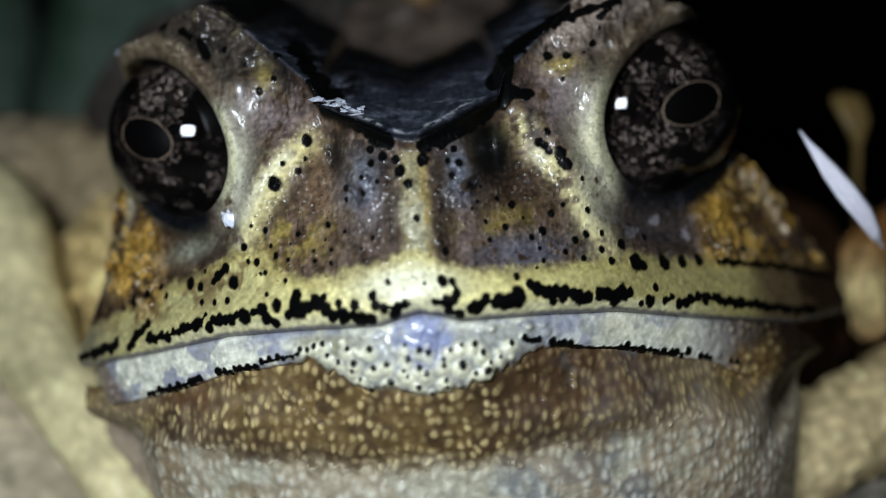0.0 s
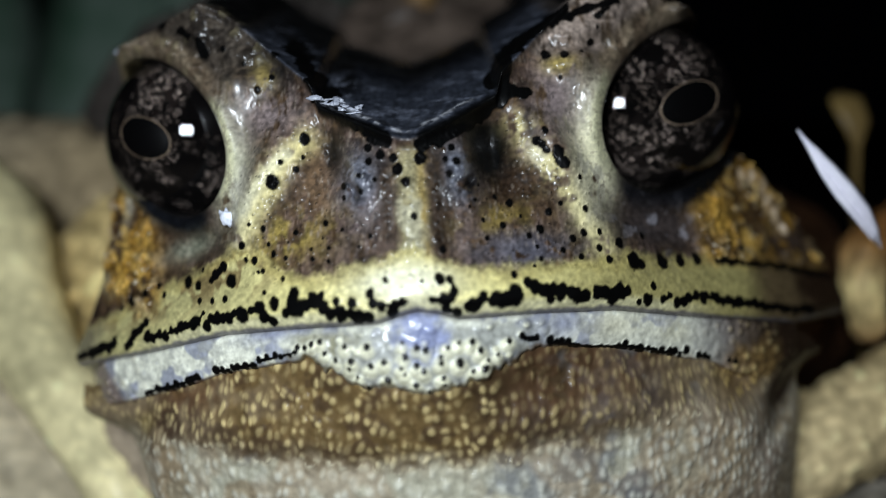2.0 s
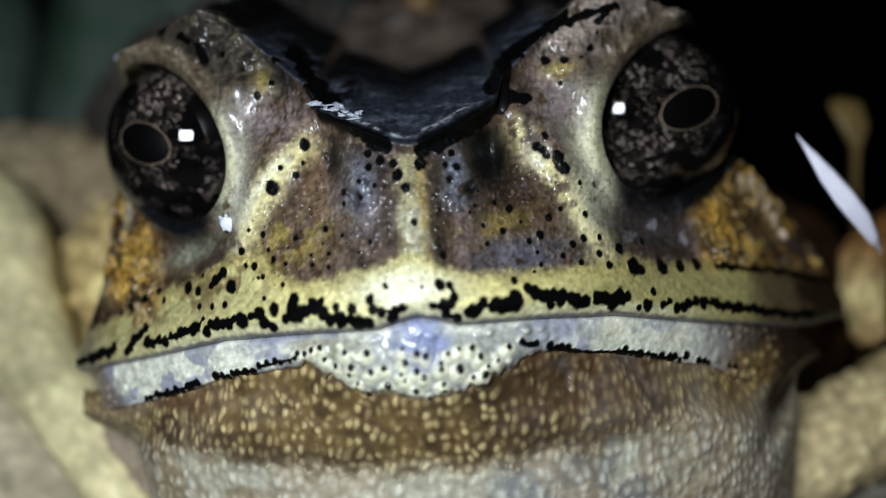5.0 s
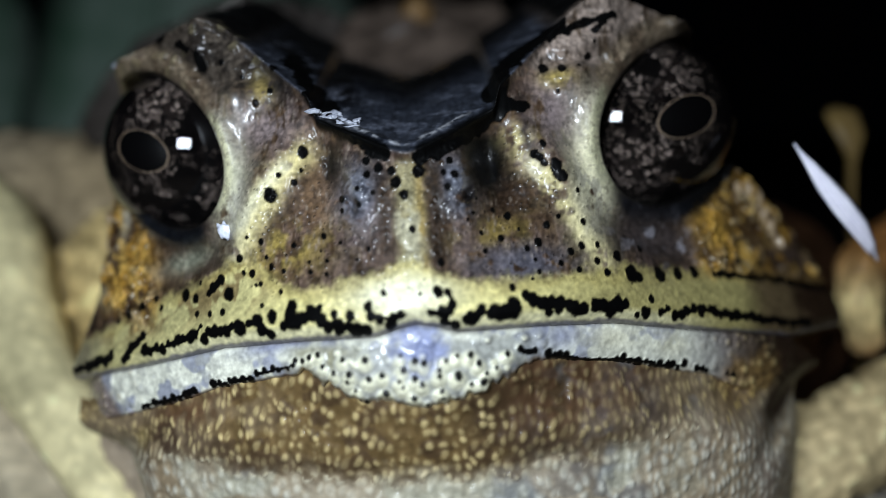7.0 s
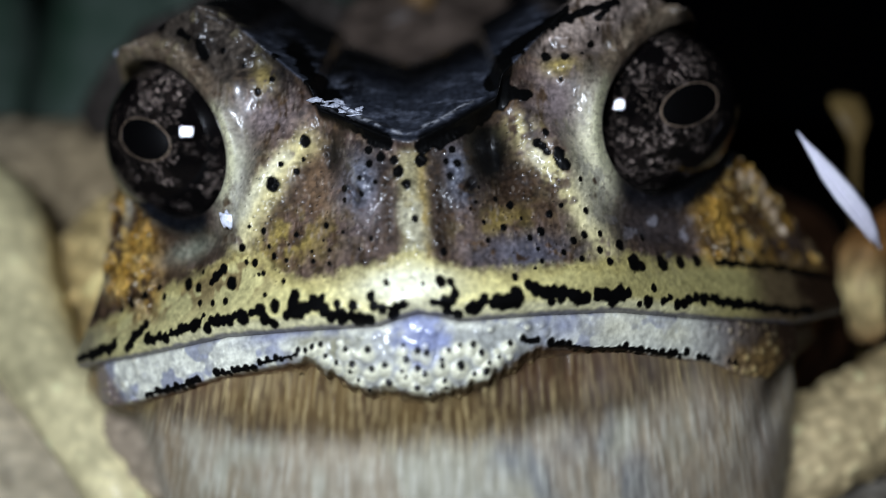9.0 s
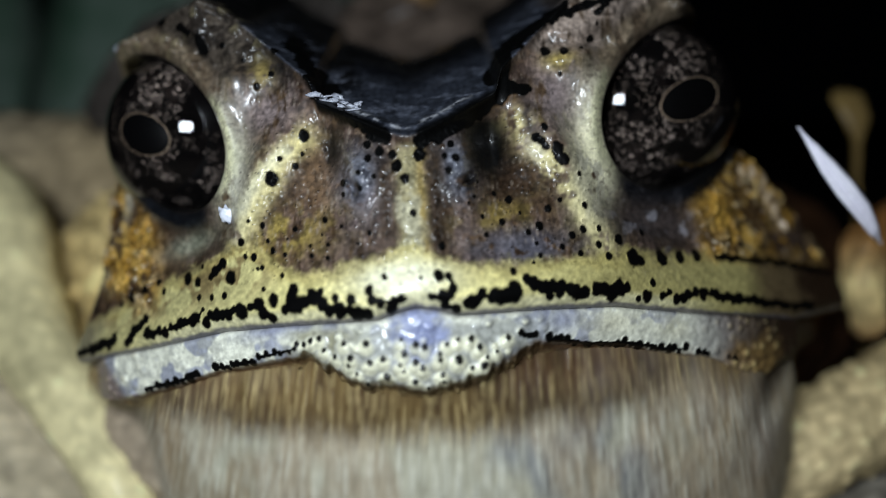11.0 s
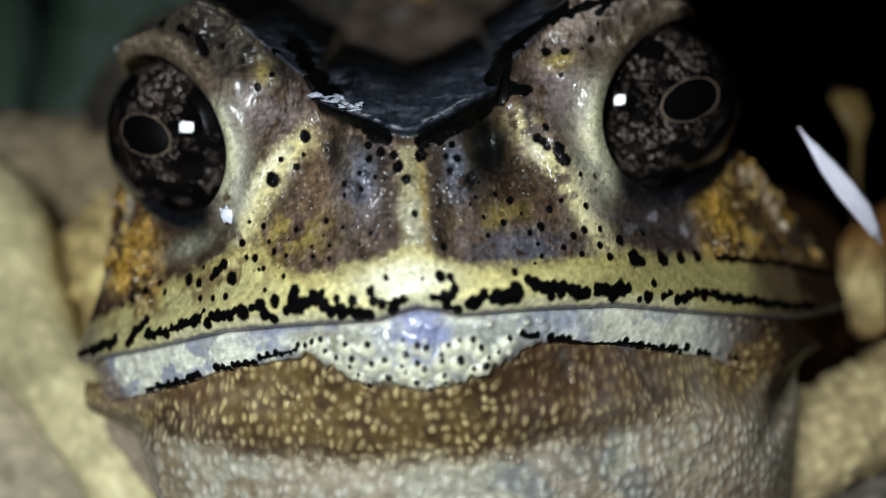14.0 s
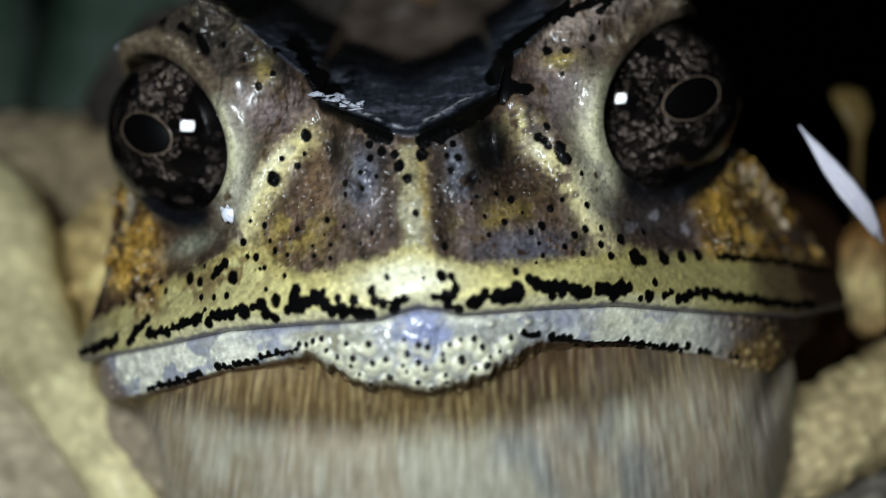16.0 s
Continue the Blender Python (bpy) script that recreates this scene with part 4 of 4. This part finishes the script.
    col = blend(col, (0.16, 0.14, 0.13), 0.6 * hill(u, w, 19.0, -13.5, 1.6, 2.6, -20) * ramp(0.3, 0.5, m1 + 0.05))
    bare = ramp(2.5, 5.5, u) * ramp(14.5, 11.0, u) * ramp(-9.6, -7.8, w)
    col = blend(col, (0.105, 0.058, 0.030), 0.6 * bare * ramp(0.3, 0.55, m2 + 0.1))
    col = blend(col, (0.62, 0.50, 0.25), brown * pearl * 0.78 * ramp(0.26, 0.5, m2 + 0.06) * (1 - 0.65 * bare))
    col = blend(col, (0.66, 0.65, 0.55), (1 - brown) * pearl * 0.62 * ramp(0.25, 0.55, m2 + 0.08))
    # crease between brown and grey, its shading put into the colour
    col = blend(col, (0.070, 0.048, 0.032), 0.6 * np.exp(-((split - 0.5) / 0.6) ** 2) * ramp(2.5, 6, a) * ramp(15, 11, a) * (0.55 + 0.45 * ramp(0, 3, u)))
    gold = np.clip(1.5 * hill(u, w, 19.2, -8.6, 2.8, 1.0, 14), 0, 1)
    col = blend(col, (0.20, 0.115, 0.035), 0.95 * gold * (0.6 + 0.4 * pearl))
    col = blend(col, (0.66, 0.50, 0.19), 0.9 * gold * ramp(0.45, 0.1, d1) * ramp(0.3, 0.7, id1))
    # pocket by the right mouth corner, its shade painted in
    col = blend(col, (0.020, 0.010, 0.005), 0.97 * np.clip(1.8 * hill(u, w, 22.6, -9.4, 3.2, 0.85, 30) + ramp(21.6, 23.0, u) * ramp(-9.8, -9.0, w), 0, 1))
    col = col * (1.0 - 0.12 * ramp(0.45, 0.75, d1))[..., None] * (0.8 + 0.4 * m4)[..., None]
    col = np.clip(col, 0.001, 1) ** 1.12 * 1.12 * (1 - 0.06 * ramp(3, 10, u))[..., None]
    keep = (u < 27.5 - 1.2 * np.maximum(w + 9.5, 0)) & (u > -21.5 - 2 * np.maximum(-9 - w, 0)) & (w < jaw_edge(a) - 0.8 * ramp(15.5, 19.5, u) + 1.0)
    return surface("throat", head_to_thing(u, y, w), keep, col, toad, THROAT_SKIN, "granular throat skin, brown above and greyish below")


EYE_AT, EYE_R, EYE_WIDE, EYE_TURN = {-1: (13.7, 60.4, 7.75), 1: (13.75, 60.4, 7.75)}, 5.65, {-1: 1.0, 1: 1.19}, {-1: 0.34, 1: 0.40}


def build_eye(sign):
    """An eyeball with a netted iris; its pupil and the pupil's pale rim are parts of it."""
    out = np.array((sign * EYE_TURN[sign], -0.93, -0.055))
    out = out / np.linalg.norm(out)
    tip = math.radians(24) * -sign
    e1 = np.cross(out, (0, 0, 1.0))
    e1 = e1 / np.linalg.norm(e1) * (1 if np.cross(out, (0, 0, 1.0))[0] > 0 else -1)
    e2 = np.cross(e1, out) * (1 if np.cross(e1, out)[2] > 0 else -1)
    e1, e2 = e1 * math.cos(tip) - e2 * math.sin(tip), e2 * math.cos(tip) + e1 * math.sin(tip)

    def patch(name, p, q, r, colour, parent, material, label=""):
        direction = out * np.cos(q)[..., None] + (e1 * np.cos(p)[..., None] + e2 * np.sin(p)[..., None]) * np.sin(q)[..., None]
        at = np.array((sign * EYE_AT[sign][0], *EYE_AT[sign][1:])) + direction * r[..., None] * np.array((EYE_WIDE[sign], 1, 1))
        pts = head_to_thing(at[..., 0], at[..., 1], at[..., 2])
        if sign > 0:
            pts, colour = pts[::-1], colour[::-1]
        return surface(name, pts, np.ones(p.shape, dtype=bool), colour, parent, material, label)

    p, q = np.meshgrid(np.linspace(0, 2 * math.pi, 901), np.linspace(0.0005, math.pi * 0.66, 330), indexing="ij")
    ux, uy = np.sin(q) * np.cos(p), np.sin(q) * np.sin(p)
    across, along = ux * math.cos(tip) + uy * math.sin(tip), uy * math.cos(tip) - ux * math.sin(tip)
    net = mottle(across + 9, along + 9, 0.26, 60, 3)
    warp = 0.10 * mottle(across + 5, along + 5, 0.16, 63, 2)
    thread = 1 - np.abs(2 * mottle((across + 3 + warp) * 1.6, (along + 3 - warp) * 0.6, 0.027, 62, 2) - 1)
    hair = thread * (0.8 + 0.4 * mottle(across + 7, along + 7, 0.023, 61, 2))
    far = np.hypot(across, along)
    upper = hill(across, along, -0.20 * sign, 0.46, 0.34, 0.26) + hill(across, along, -0.28 * sign, -0.44, 0.40, 0.26)
    zone = np.clip(1.25 * upper, 0, 1) * ramp(0.34, 0.56, net + 0.03)
    col = np.zeros(p.shape + (3,)) + np.array((0.0026, 0.0022, 0.0022))
    col = blend(col, (0.022, 0.016, 0.014), 0.6 * zone * ramp(0.35, 0.65, mottle(across + 6, along + 6, 0.07, 64, 3)))
    fleck = ramp(0.92, 1.02, hair) * ramp(0.28, 0.48, mottle(across + 2, along + 2, 0.12, 65, 2))
    col = blend(col, (0.86, 0.68, 0.58), 0.95 * fleck * zone)
    col = blend(col, (0.16, 0.12, 0.09), fleck * 0.5 * ramp(0.95, 0.6, far) * ramp(0.42, 0.58, net))
    col = blend(col, (0.05, 0.05, 0.042), 0.3 * ramp(0.80, 0.97, far) * ramp(0.4, 0.6, mottle(across + 4, along + 4, 0.16, 66, 2)))
    ball = patch("eye", p, q, np.full(p.shape, EYE_R), col, toad, EYE_SKIN, "glossy black eye with brown netted iris")
    p, q = np.meshgrid(np.linspace(0, 2 * math.pi, 97), np.linspace(0.0005, 1, 16), indexing="ij")
    half = 1.0 / np.sqrt((np.cos(p) / 0.315) ** 2 + (np.sin(p) / 0.205) ** 2)
    patch("pupil_rim", p, (0.985 + 0.045 * q) * half, EYE_R + 0.03 * np.sin(q * math.pi) + 0.005, np.zeros(p.shape + (3,)) + np.array((0.22, 0.16, 0.11)), ball, EYE_SKIN, "thin pale copper ring")
    patch("pupil", p, q * half, np.full(p.shape, EYE_R + 0.02), np.zeros(p.shape + (3,)) + 0.003, ball, PUPIL, "black oval pupil")
    return ball


def tube(name, course, radii, colours, parent, material, label="", grain=0.8, rise=0.25, seed=70, flat=1.0, speck=0.75):
    """A limb or trunk along a course of lens millimetres, with warty relief and pigment."""
    pts = np.array(course, dtype=float)
    t = np.linspace(0, len(pts) - 1, 30 * (len(pts) - 1) + 1)
    k = np.arange(len(pts))

    def glide(values):
        v = np.stack([np.interp(t, k, np.asarray(values, dtype=float)[:, i]) for i in range(np.shape(values)[1])], -1)
        for _ in range(60):
            v[1:-1] = 0.25 * v[:-2] + 0.5 * v[1:-1] + 0.25 * v[2:]
        return v

    line, rad = glide(pts), glide(np.array(radii, dtype=float)[:, None])[:, 0]
    ends = np.minimum(np.arange(len(t)), np.arange(len(t))[::-1]) / 8.0
    rad = rad * np.sqrt(np.clip(1 - (1 - np.clip(ends, 0, 1)) ** 2, 0.0004, 1))
    tint = glide(colours)
    along = np.gradient(line, axis=0)
    along /= np.linalg.norm(along, axis=1)[:, None]
    side = np.cross(along, (0.05, 1.0, 0.1))
    side /= np.linalg.norm(side, axis=1)[:, None]
    up = np.cross(side, along)
    ang = np.linspace(0, 2 * math.pi, 97)
    run = np.concatenate([[0], np.cumsum(np.linalg.norm(np.diff(line, axis=0), axis=1))])
    arc, length = np.meshgrid(ang, run)
    girth = arc * np.mean(rad)
    d, mark = granules(girth + 1.3 * grain * mottle(girth, length, 1.6 * grain, seed + 3, 2), length + 1.3 * grain * mottle(girth, length, 1.6 * grain, seed + 4, 2), grain, seed)
    m = mottle(girth, length, grain * 4, seed + 1, 4)
    r = rad[:, None] * (1 + 0.12 * (m - 0.5)) + rise * ramp(0.7, 0.05, d) * (0.4 + mark)
    pos = line[:, None, :] + (side[:, None, :] * np.cos(ang)[None, :, None] * flat + up[:, None, :] * np.sin(ang)[None, :, None]) * r[..., None]
    col = np.repeat(tint[:, None, :], len(ang), 1)
    col = col * (0.28 + 1.0 * m + speck * (ramp(0.5, 0.1, d) * mark - 0.27 * ramp(0.5, 0.8, d)))[..., None]
    return surface(name, lens_to_thing(pos), np.ones(d.shape, dtype=bool), col, parent, material, label)


ground()
head = build_head()
build_jaw()
throat = build_throat()
for sign in (-1, 1):
    build_eye(sign)
TAN, PALE, UMBER, GREY, RUST = (0.66, 0.55, 0.33), (0.88, 0.77, 0.42), (0.13, 0.10, 0.075), (0.44, 0.40, 0.33), (0.075, 0.033, 0.014)
tube("body", [(-1, 70, -4), (0, 90, -2), (0, 118, 1), (0, 150, -8), (0, 168, -18)], [15, 24, 30, 24, 5], [(0.115, 0.085, 0.065)] * 5, toad, LIMB_SKIN, "brown warty back", 3.0, 1.4, 80)
tube("belly", [(0, 60, -17), (0, 72, -20), (0, 100, -22), (0, 130, -22)], [8, 15, 20, 18], [GREY, GREY, GREY, GREY], toad, LIMB_SKIN, "greyish granular belly", 1.2, 0.3, 81)
tube("gland", [(-36, 100, 12), (-27, 96, 18.5), (-18, 94, 21.5), (-9, 98, 22)], [3, 5, 5, 3], [(0.05, 0.042, 0.036)] * 4, toad, LIMB_SKIN, "dark gland behind the eye", 1.6, 0.5, 90)
for course, radii, tint, seed in (([(-20.6, 90.5, 23.6), (-19.0, 90.0, 23.2), (-17.0, 90.5, 22.3)], [0.9, 1.5, 0.8], (0.40, 0.36, 0.33), 91), ([(-5.4, 86, 19.0), (-3.8, 85.4, 19.8), (-1.6, 86, 19.2)], [0.9, 1.6, 0.9], (0.24, 0.21, 0.19), 92), ([(-3.4, 90, 23.4), (-2.2, 89.6, 23.6), (-0.6, 90, 23.4)], [1.0, 1.7, 0.9], (0.17, 0.10, 0.04), 93)):
    tube("back_wart", course, radii, [tint] * 3, toad, LIMB_SKIN, "blunt wart on the back", 1.2, 0.2, seed)
tube("chest", [(-25, 71, -12.5), (-13, 68.5, -16), (0, 67, -17), (13, 68.5, -16), (25, 71, -13)], [4.5, 6, 7, 6, 5], [(0.36, 0.28, 0.19), (0.36, 0.30, 0.22), GREY, (0.30, 0.26, 0.2), (0.2, 0.15, 0.1)], toad, LIMB_SKIN, "brownish granular chest between the front legs", 1.0, 0.25, 97)
OCHRE = (0.68, 0.51, 0.22)
tube("neck", [(-12, 72, -3), (-23, 82, -3.5), (-30, 94, -4)], [8.5, 9.0, 8.0], [OCHRE, OCHRE, UMBER], toad, LIMB_SKIN, "ochre granular skin fold behind the mouth", 1.7, 0.9, 86)
tube("neck", [(12, 76, -3), (23, 84, -4), (33, 97, -5)], [10, 10.5, 10], [RUST, RUST, RUST], toad, LIMB_SKIN, "dark red-brown skin fold behind the mouth", 1.0, 0.4, 87)
tube("flank", [(-60, 90, -6), (-42, 80, -14), (-33, 78, -26), (-30, 80, -34)], [9, 9, 9, 7], [(0.62, 0.53, 0.36)] * 4, toad, LIMB_SKIN, "greyish granular flank", 1.2, 0.35, 88)
tube("flank", [(-80, 116, 7), (-52, 106, 5), (-36, 101, 3.5), (-24, 100, 3)], [9, 10, 9.5, 8], [(0.44, 0.37, 0.26), (0.46, 0.38, 0.26), (0.44, 0.34, 0.2), (0.4, 0.3, 0.16)], toad, LIMB_SKIN, "tan granular side of the body", 1.6, 0.4, 96)
tube("forelimb", [(-56, 98, 9), (-38.5, 82, 3.4), (-31.5, 72, -6.9), (-22.2, 66.5, -16.2), (-19, 66, -29), (-18, 62, -36)], [4.7, 4.1, 3.2, 2.5, 2.4, 1.9], [TAN, PALE, PALE, PALE, TAN, TAN], toad, LIMB_SKIN, "pale yellowish front leg", 1.3, 0.07, 82, speck=0.3)
tube("upper_arm", [(62, 94, -5), (45, 79, -9.2), (34.3, 73.5, -12.4), (27, 70.0, -14.7), (19, 69, -18.4)], [5.8, 4.5, 3.9, 3.4, 3.0], [(0.42, 0.34, 0.2), (0.46, 0.37, 0.21), (0.66, 0.51, 0.26), (0.70, 0.55, 0.29), (0.55, 0.44, 0.26)], toad, LIMB_SKIN, "tan warty upper arm", 1.2, 0.34, 83)
tube("forelimb", [(58, 92, -21), (43, 78, -21.5), (32.5, 72, -23.5), (24, 68.5, -27), (19, 66, -33), (18, 61, -36)], [5.8, 5.6, 5.2, 4.9, 3.6, 2.2], [(0.30, 0.26, 0.2), (0.28, 0.25, 0.2), (0.28, 0.25, 0.2), (0.3, 0.27, 0.2), TAN, TAN], toad, LIMB_SKIN, "greyish tan warty front leg", 1.5, 0.4, 89)
tube("shoulder", [(52, 90, 3.4), (38.5, 79, 1.6), (34.0, 76.5, -0.2), (33.8, 76.0, -3.6), (35.2, 78, -7.2)], [5.6, 2.5, 1.8, 1.5, 1.2], [UMBER, (0.30, 0.13, 0.04), (0.34, 0.145, 0.035), (1.0, 0.78, 0.36), (0.2, 0.08, 0.025)], toad, LIMB_SKIN, "orange-brown shoulder with a yellow patch", 0.9, 0.2, 85, speck=0.6)
tube("hind_leg", [(-85, 118, 6), (-60, 111, 9.5), (-42, 106, 11.0), (-26, 106, 9)], [5.5, 5, 3.8, 3], [(0.30, 0.27, 0.21), (0.30, 0.27, 0.21), (0.28, 0.24, 0.17), UMBER], toad, LIMB_SKIN, "folded hind leg", 1.5, 0.3, 84)


def lens_point(x, y, z):
    return LENS @ Vector((x / 1000, y / 1000, z / 1000))


blade("dry_straw", [lens_point(*p) for p in ((21.56, 57.53, 7.15), (21.89, 57.42, 6.66), (22.44, 57.20, 5.83), (23.21, 57.09, 4.68), (24.20, 57.09, 3.41), (25.41, 57.42, 2.09), (26.40, 58.08, 0.94), (27.28, 59.07, 0.11))], [0.00001, 0.00012, 0.00034, 0.0006, 0.00074, 0.00068, 0.00045, 0.00008], STRAW, "pale white dry grass blade beside the toad", "grass blade", cup=0.2, thick=0.00006)
blade("dry_leaf", [lens_point(*p) for p in ((34.0, 82, 12.9), (34.3, 81, 12.2), (34.8, 80.5, 10.6), (35.0, 80.5, 9.0), (36, 83, 6), (40, 90, -20))], [0.0008, 0.0016, 0.0014, 0.00022, 0.0001, 0.0001], HUSK, "curled yellow-brown dry leaf tip on a stalk", "leaf", cup=0.5)
for k, (x, y, z, lean, wd) in enumerate(((-52, 150, -45, 8, 19), (-30, 165, -45, -10, 16), (-84, 158, -45, -6, 20), (-62, 190, -45, 20, 24), (-105, 185, -45, 8, 24), (-22, 200, -45, -6, 20), (-130, 200, -45, -12, 24))):
    course = [lens_point(x + lean * f ** 1.5, y + 9 * f, z + 115 * f) for f in (0, 0.25, 0.5, 0.75, 1)]
    blade("grass_leaf", course, [0.4 * wd / 1000, wd / 1000, wd / 1000, 0.85 * wd / 1000, 0.004], LEAF, "dark green broad grass leaf standing in the soil", "leaf", "leaves behind the toad")



def crumb(name, at, size, material, label, category, seed, detail=3):
    """A small irregular flake or grain, given in lens millimetres."""
    rng = random.Random(seed)
    bm = bmesh.new()
    bmesh.ops.create_icosphere(bm, subdivisions=detail, radius=1.0)
    for v in bm.verts:
        n = noise.noise(v.co * 1.7 + Vector((seed, 0, 0)))
        v.co = Vector((v.co.x * size[0], v.co.y * size[1], v.co.z * size[2])) * (1 + 0.6 * n) / 1000
    bmesh.ops.rotate(bm, cent=(0, 0, 0), matrix=Euler((0, rng.uniform(-0.5, 0.5), 0)).to_matrix(), verts=bm.verts)
    mesh = bpy.data.meshes.new(name)
    bm.to_mesh(mesh)
    bm.free()
    for f in mesh.polygons:
        f.use_smooth = detail > 2
    mesh.materials.append(material)
    ob = new(name, mesh)
    ob.matrix_world = Matrix.Translation(lens_point(*at)) @ LENS.to_3x3().to_4x4()
    return tagged(ob, label, category)


def on_face(u, w, out=0.0):
    """Lens millimetres of a spot on the head's skin."""
    c, s = math.cos(ROLL), math.sin(ROLL)
    return MID + u * c - w * s, float(face_depth(np.float64(u), np.float64(w))) - out, u * s + w * c


FLAKE = plain("shed_skin", (0.10, 0.11, 0.15), (0.50, 0.52, 0.58), 2500.0, 0.55, 0.1)
rng = random.Random(5)
for k in range(18):
    f = k / 17
    u, w = -4.75 + 2.3 * f + rng.uniform(-0.15, 0.15), 7.75 + 0.25 * math.sin(5 * f) - 0.35 * f + rng.uniform(-0.25, 0.4)
    crumb("skin_flake", on_face(u, w, 0.12), (rng.uniform(0.12, 0.42), 0.05, rng.uniform(0.05, 0.15)), FLAKE, "whitish flake of shed skin on the toad's brow", "skin flake", 11 + k, 3)
CHIP = plain("dry_mucus", (0.42, 0.45, 0.52), (0.7, 0.72, 0.78), 1200.0, 0.4, 0.3)
crumb("skin_flake", on_face(-9.9, 2.2, 0.3), (0.34, 0.1, 0.52), CHIP, "small bluish-white flake below the toad's eye", "skin flake", 49, 3)
crumb("soil_grain", on_face(-17.9, 13.4, 0.1), (0.32, 0.3, 0.3), FLAKE, "tiny pale grain on the toad's brow", "grain", 23)
WART = plain("wart_skin", (0.10, 0.06, 0.03), (0.46, 0.34, 0.2), 700.0, 0.45, 0.25)
for k, (u, w, r) in enumerate(((21.9, 3.4, 0.5), (22.6, 2.7, 0.6), (23.2, 1.8, 0.5), (21.6, 3.0, 0.45), (23.6, 0.8, 0.55), (20.9, 3.4, 0.4), (24.2, -0.3, 0.5),
                              (-19.7, 3.9, 0.5), (-20.6, 3.5, 0.55), (-21.4, 2.9, 0.5), (-22.2, 2.0, 0.6), (-22.8, 0.9, 0.55), (-20.4, 2.4, 0.4), (-23.3, -0.4, 0.55))):
    ob = crumb("wart", on_face(u, w, 0.25), (r * 0.62, r * 0.8, r * 1.25), WART, "", "", 60 + k)
    m = Matrix.Translation(-BASE) @ ob.matrix_basis
    ob.parent = head
    ob.matrix_basis = m

# ---- motion: the throat pumps in short strokes; 1 is lowered and full, 0 drawn up ----
def motions():
    rest = {}
    for k in range(29):
        rest[round(0.1 * k, 1)] = (1.0, 0.5, 0.0, 0.5)[k % 4]
    for t, v in ((2.9, 0.6), (3.0, 0.35), (3.1, 0.4), (3.2, 1), (3.3, 0.7), (3.4, 0.1), (3.5, 0.5), (3.6, 1), (3.7, 0.7), (3.8, 0.25), (3.9, 0.05), (4.0, 0.5), (4.1, 1), (4.2, 0.5)):
        rest[t] = v
    for k in range(1, 21):
        rest[round(4.2 + 0.1 * k, 1)] = (0.5, 0.0, 0.5, 1.0)[(k - 1) % 4]
    for t, v in zip(range(63, 93), (1, 0.5, 0.1, 0.6, 0.85, 0.35, 0.45, 1, 0.25, 0.45, 1, 0.4, 0.5, 1, 0.25, 0.45, 1, 0.5, 0.12, 0.8, 0.75, 0.3, 0.45, 1, 0.5, 0, 1, 0.5, 0, 0.75)):
        rest[t / 10] = v
    for k in range(1, 21):
        rest[round(9.2 + 0.1 * k, 1)] = (1.0, 0.5, 0.0, 0.5)[(k - 1) % 4]
    for t, v in zip(range(113, 161), (0.73, 0.74, 0.725, 0.84, 0.45, 0.15, 0.7, 0.76, 0.4, 0.45, 1, 0.4, 0.38, 0.95, 0.4, 0.55, 0.95, 0.4, 0.5, 0.85, 0.65, 0.38, 0.32, 0.9, 0.6, 0.2, 0.6, 1, 0.5, 0.2, 0.6, 1, 0.4, 0.3, 0.9, 0.5, 0.5, 0.88, 0.42, 0.42, 1, 0.5, 0.45, 0.9, 0.45, 0.4, 0.95, 0.4)):
        rest[t / 10] = v
    times = sorted(rest)
    full = {}
    for k, t in enumerate(times):
        full[frame(t)] = rest[t]
        if 0 < k < len(times) - 1:
            rate = rest[times[k + 1]] - rest[times[k - 1]]
            swift = 0.36 if abs(rest[t] - 0.5) < 0.22 else 0.08
            way = (rate > 0) - (rate < 0) if abs(rate) > 0.15 else (1 if k % 2 else -1)
            for step in (-1, 1):
                full[frame(t) + step] = min(max(rest[t] + swift * way * step, 0), 1)
    rows = []
    for k in sorted(full):
        back = 1 - full[k]
        shift = LENS.to_3x3() @ Vector((0, 0.0014 * back, 0.0021 * back))
        rows.append(((k - 1) / FPS, Matrix.Translation(shift)))
    walk(throat, rows)


motions()
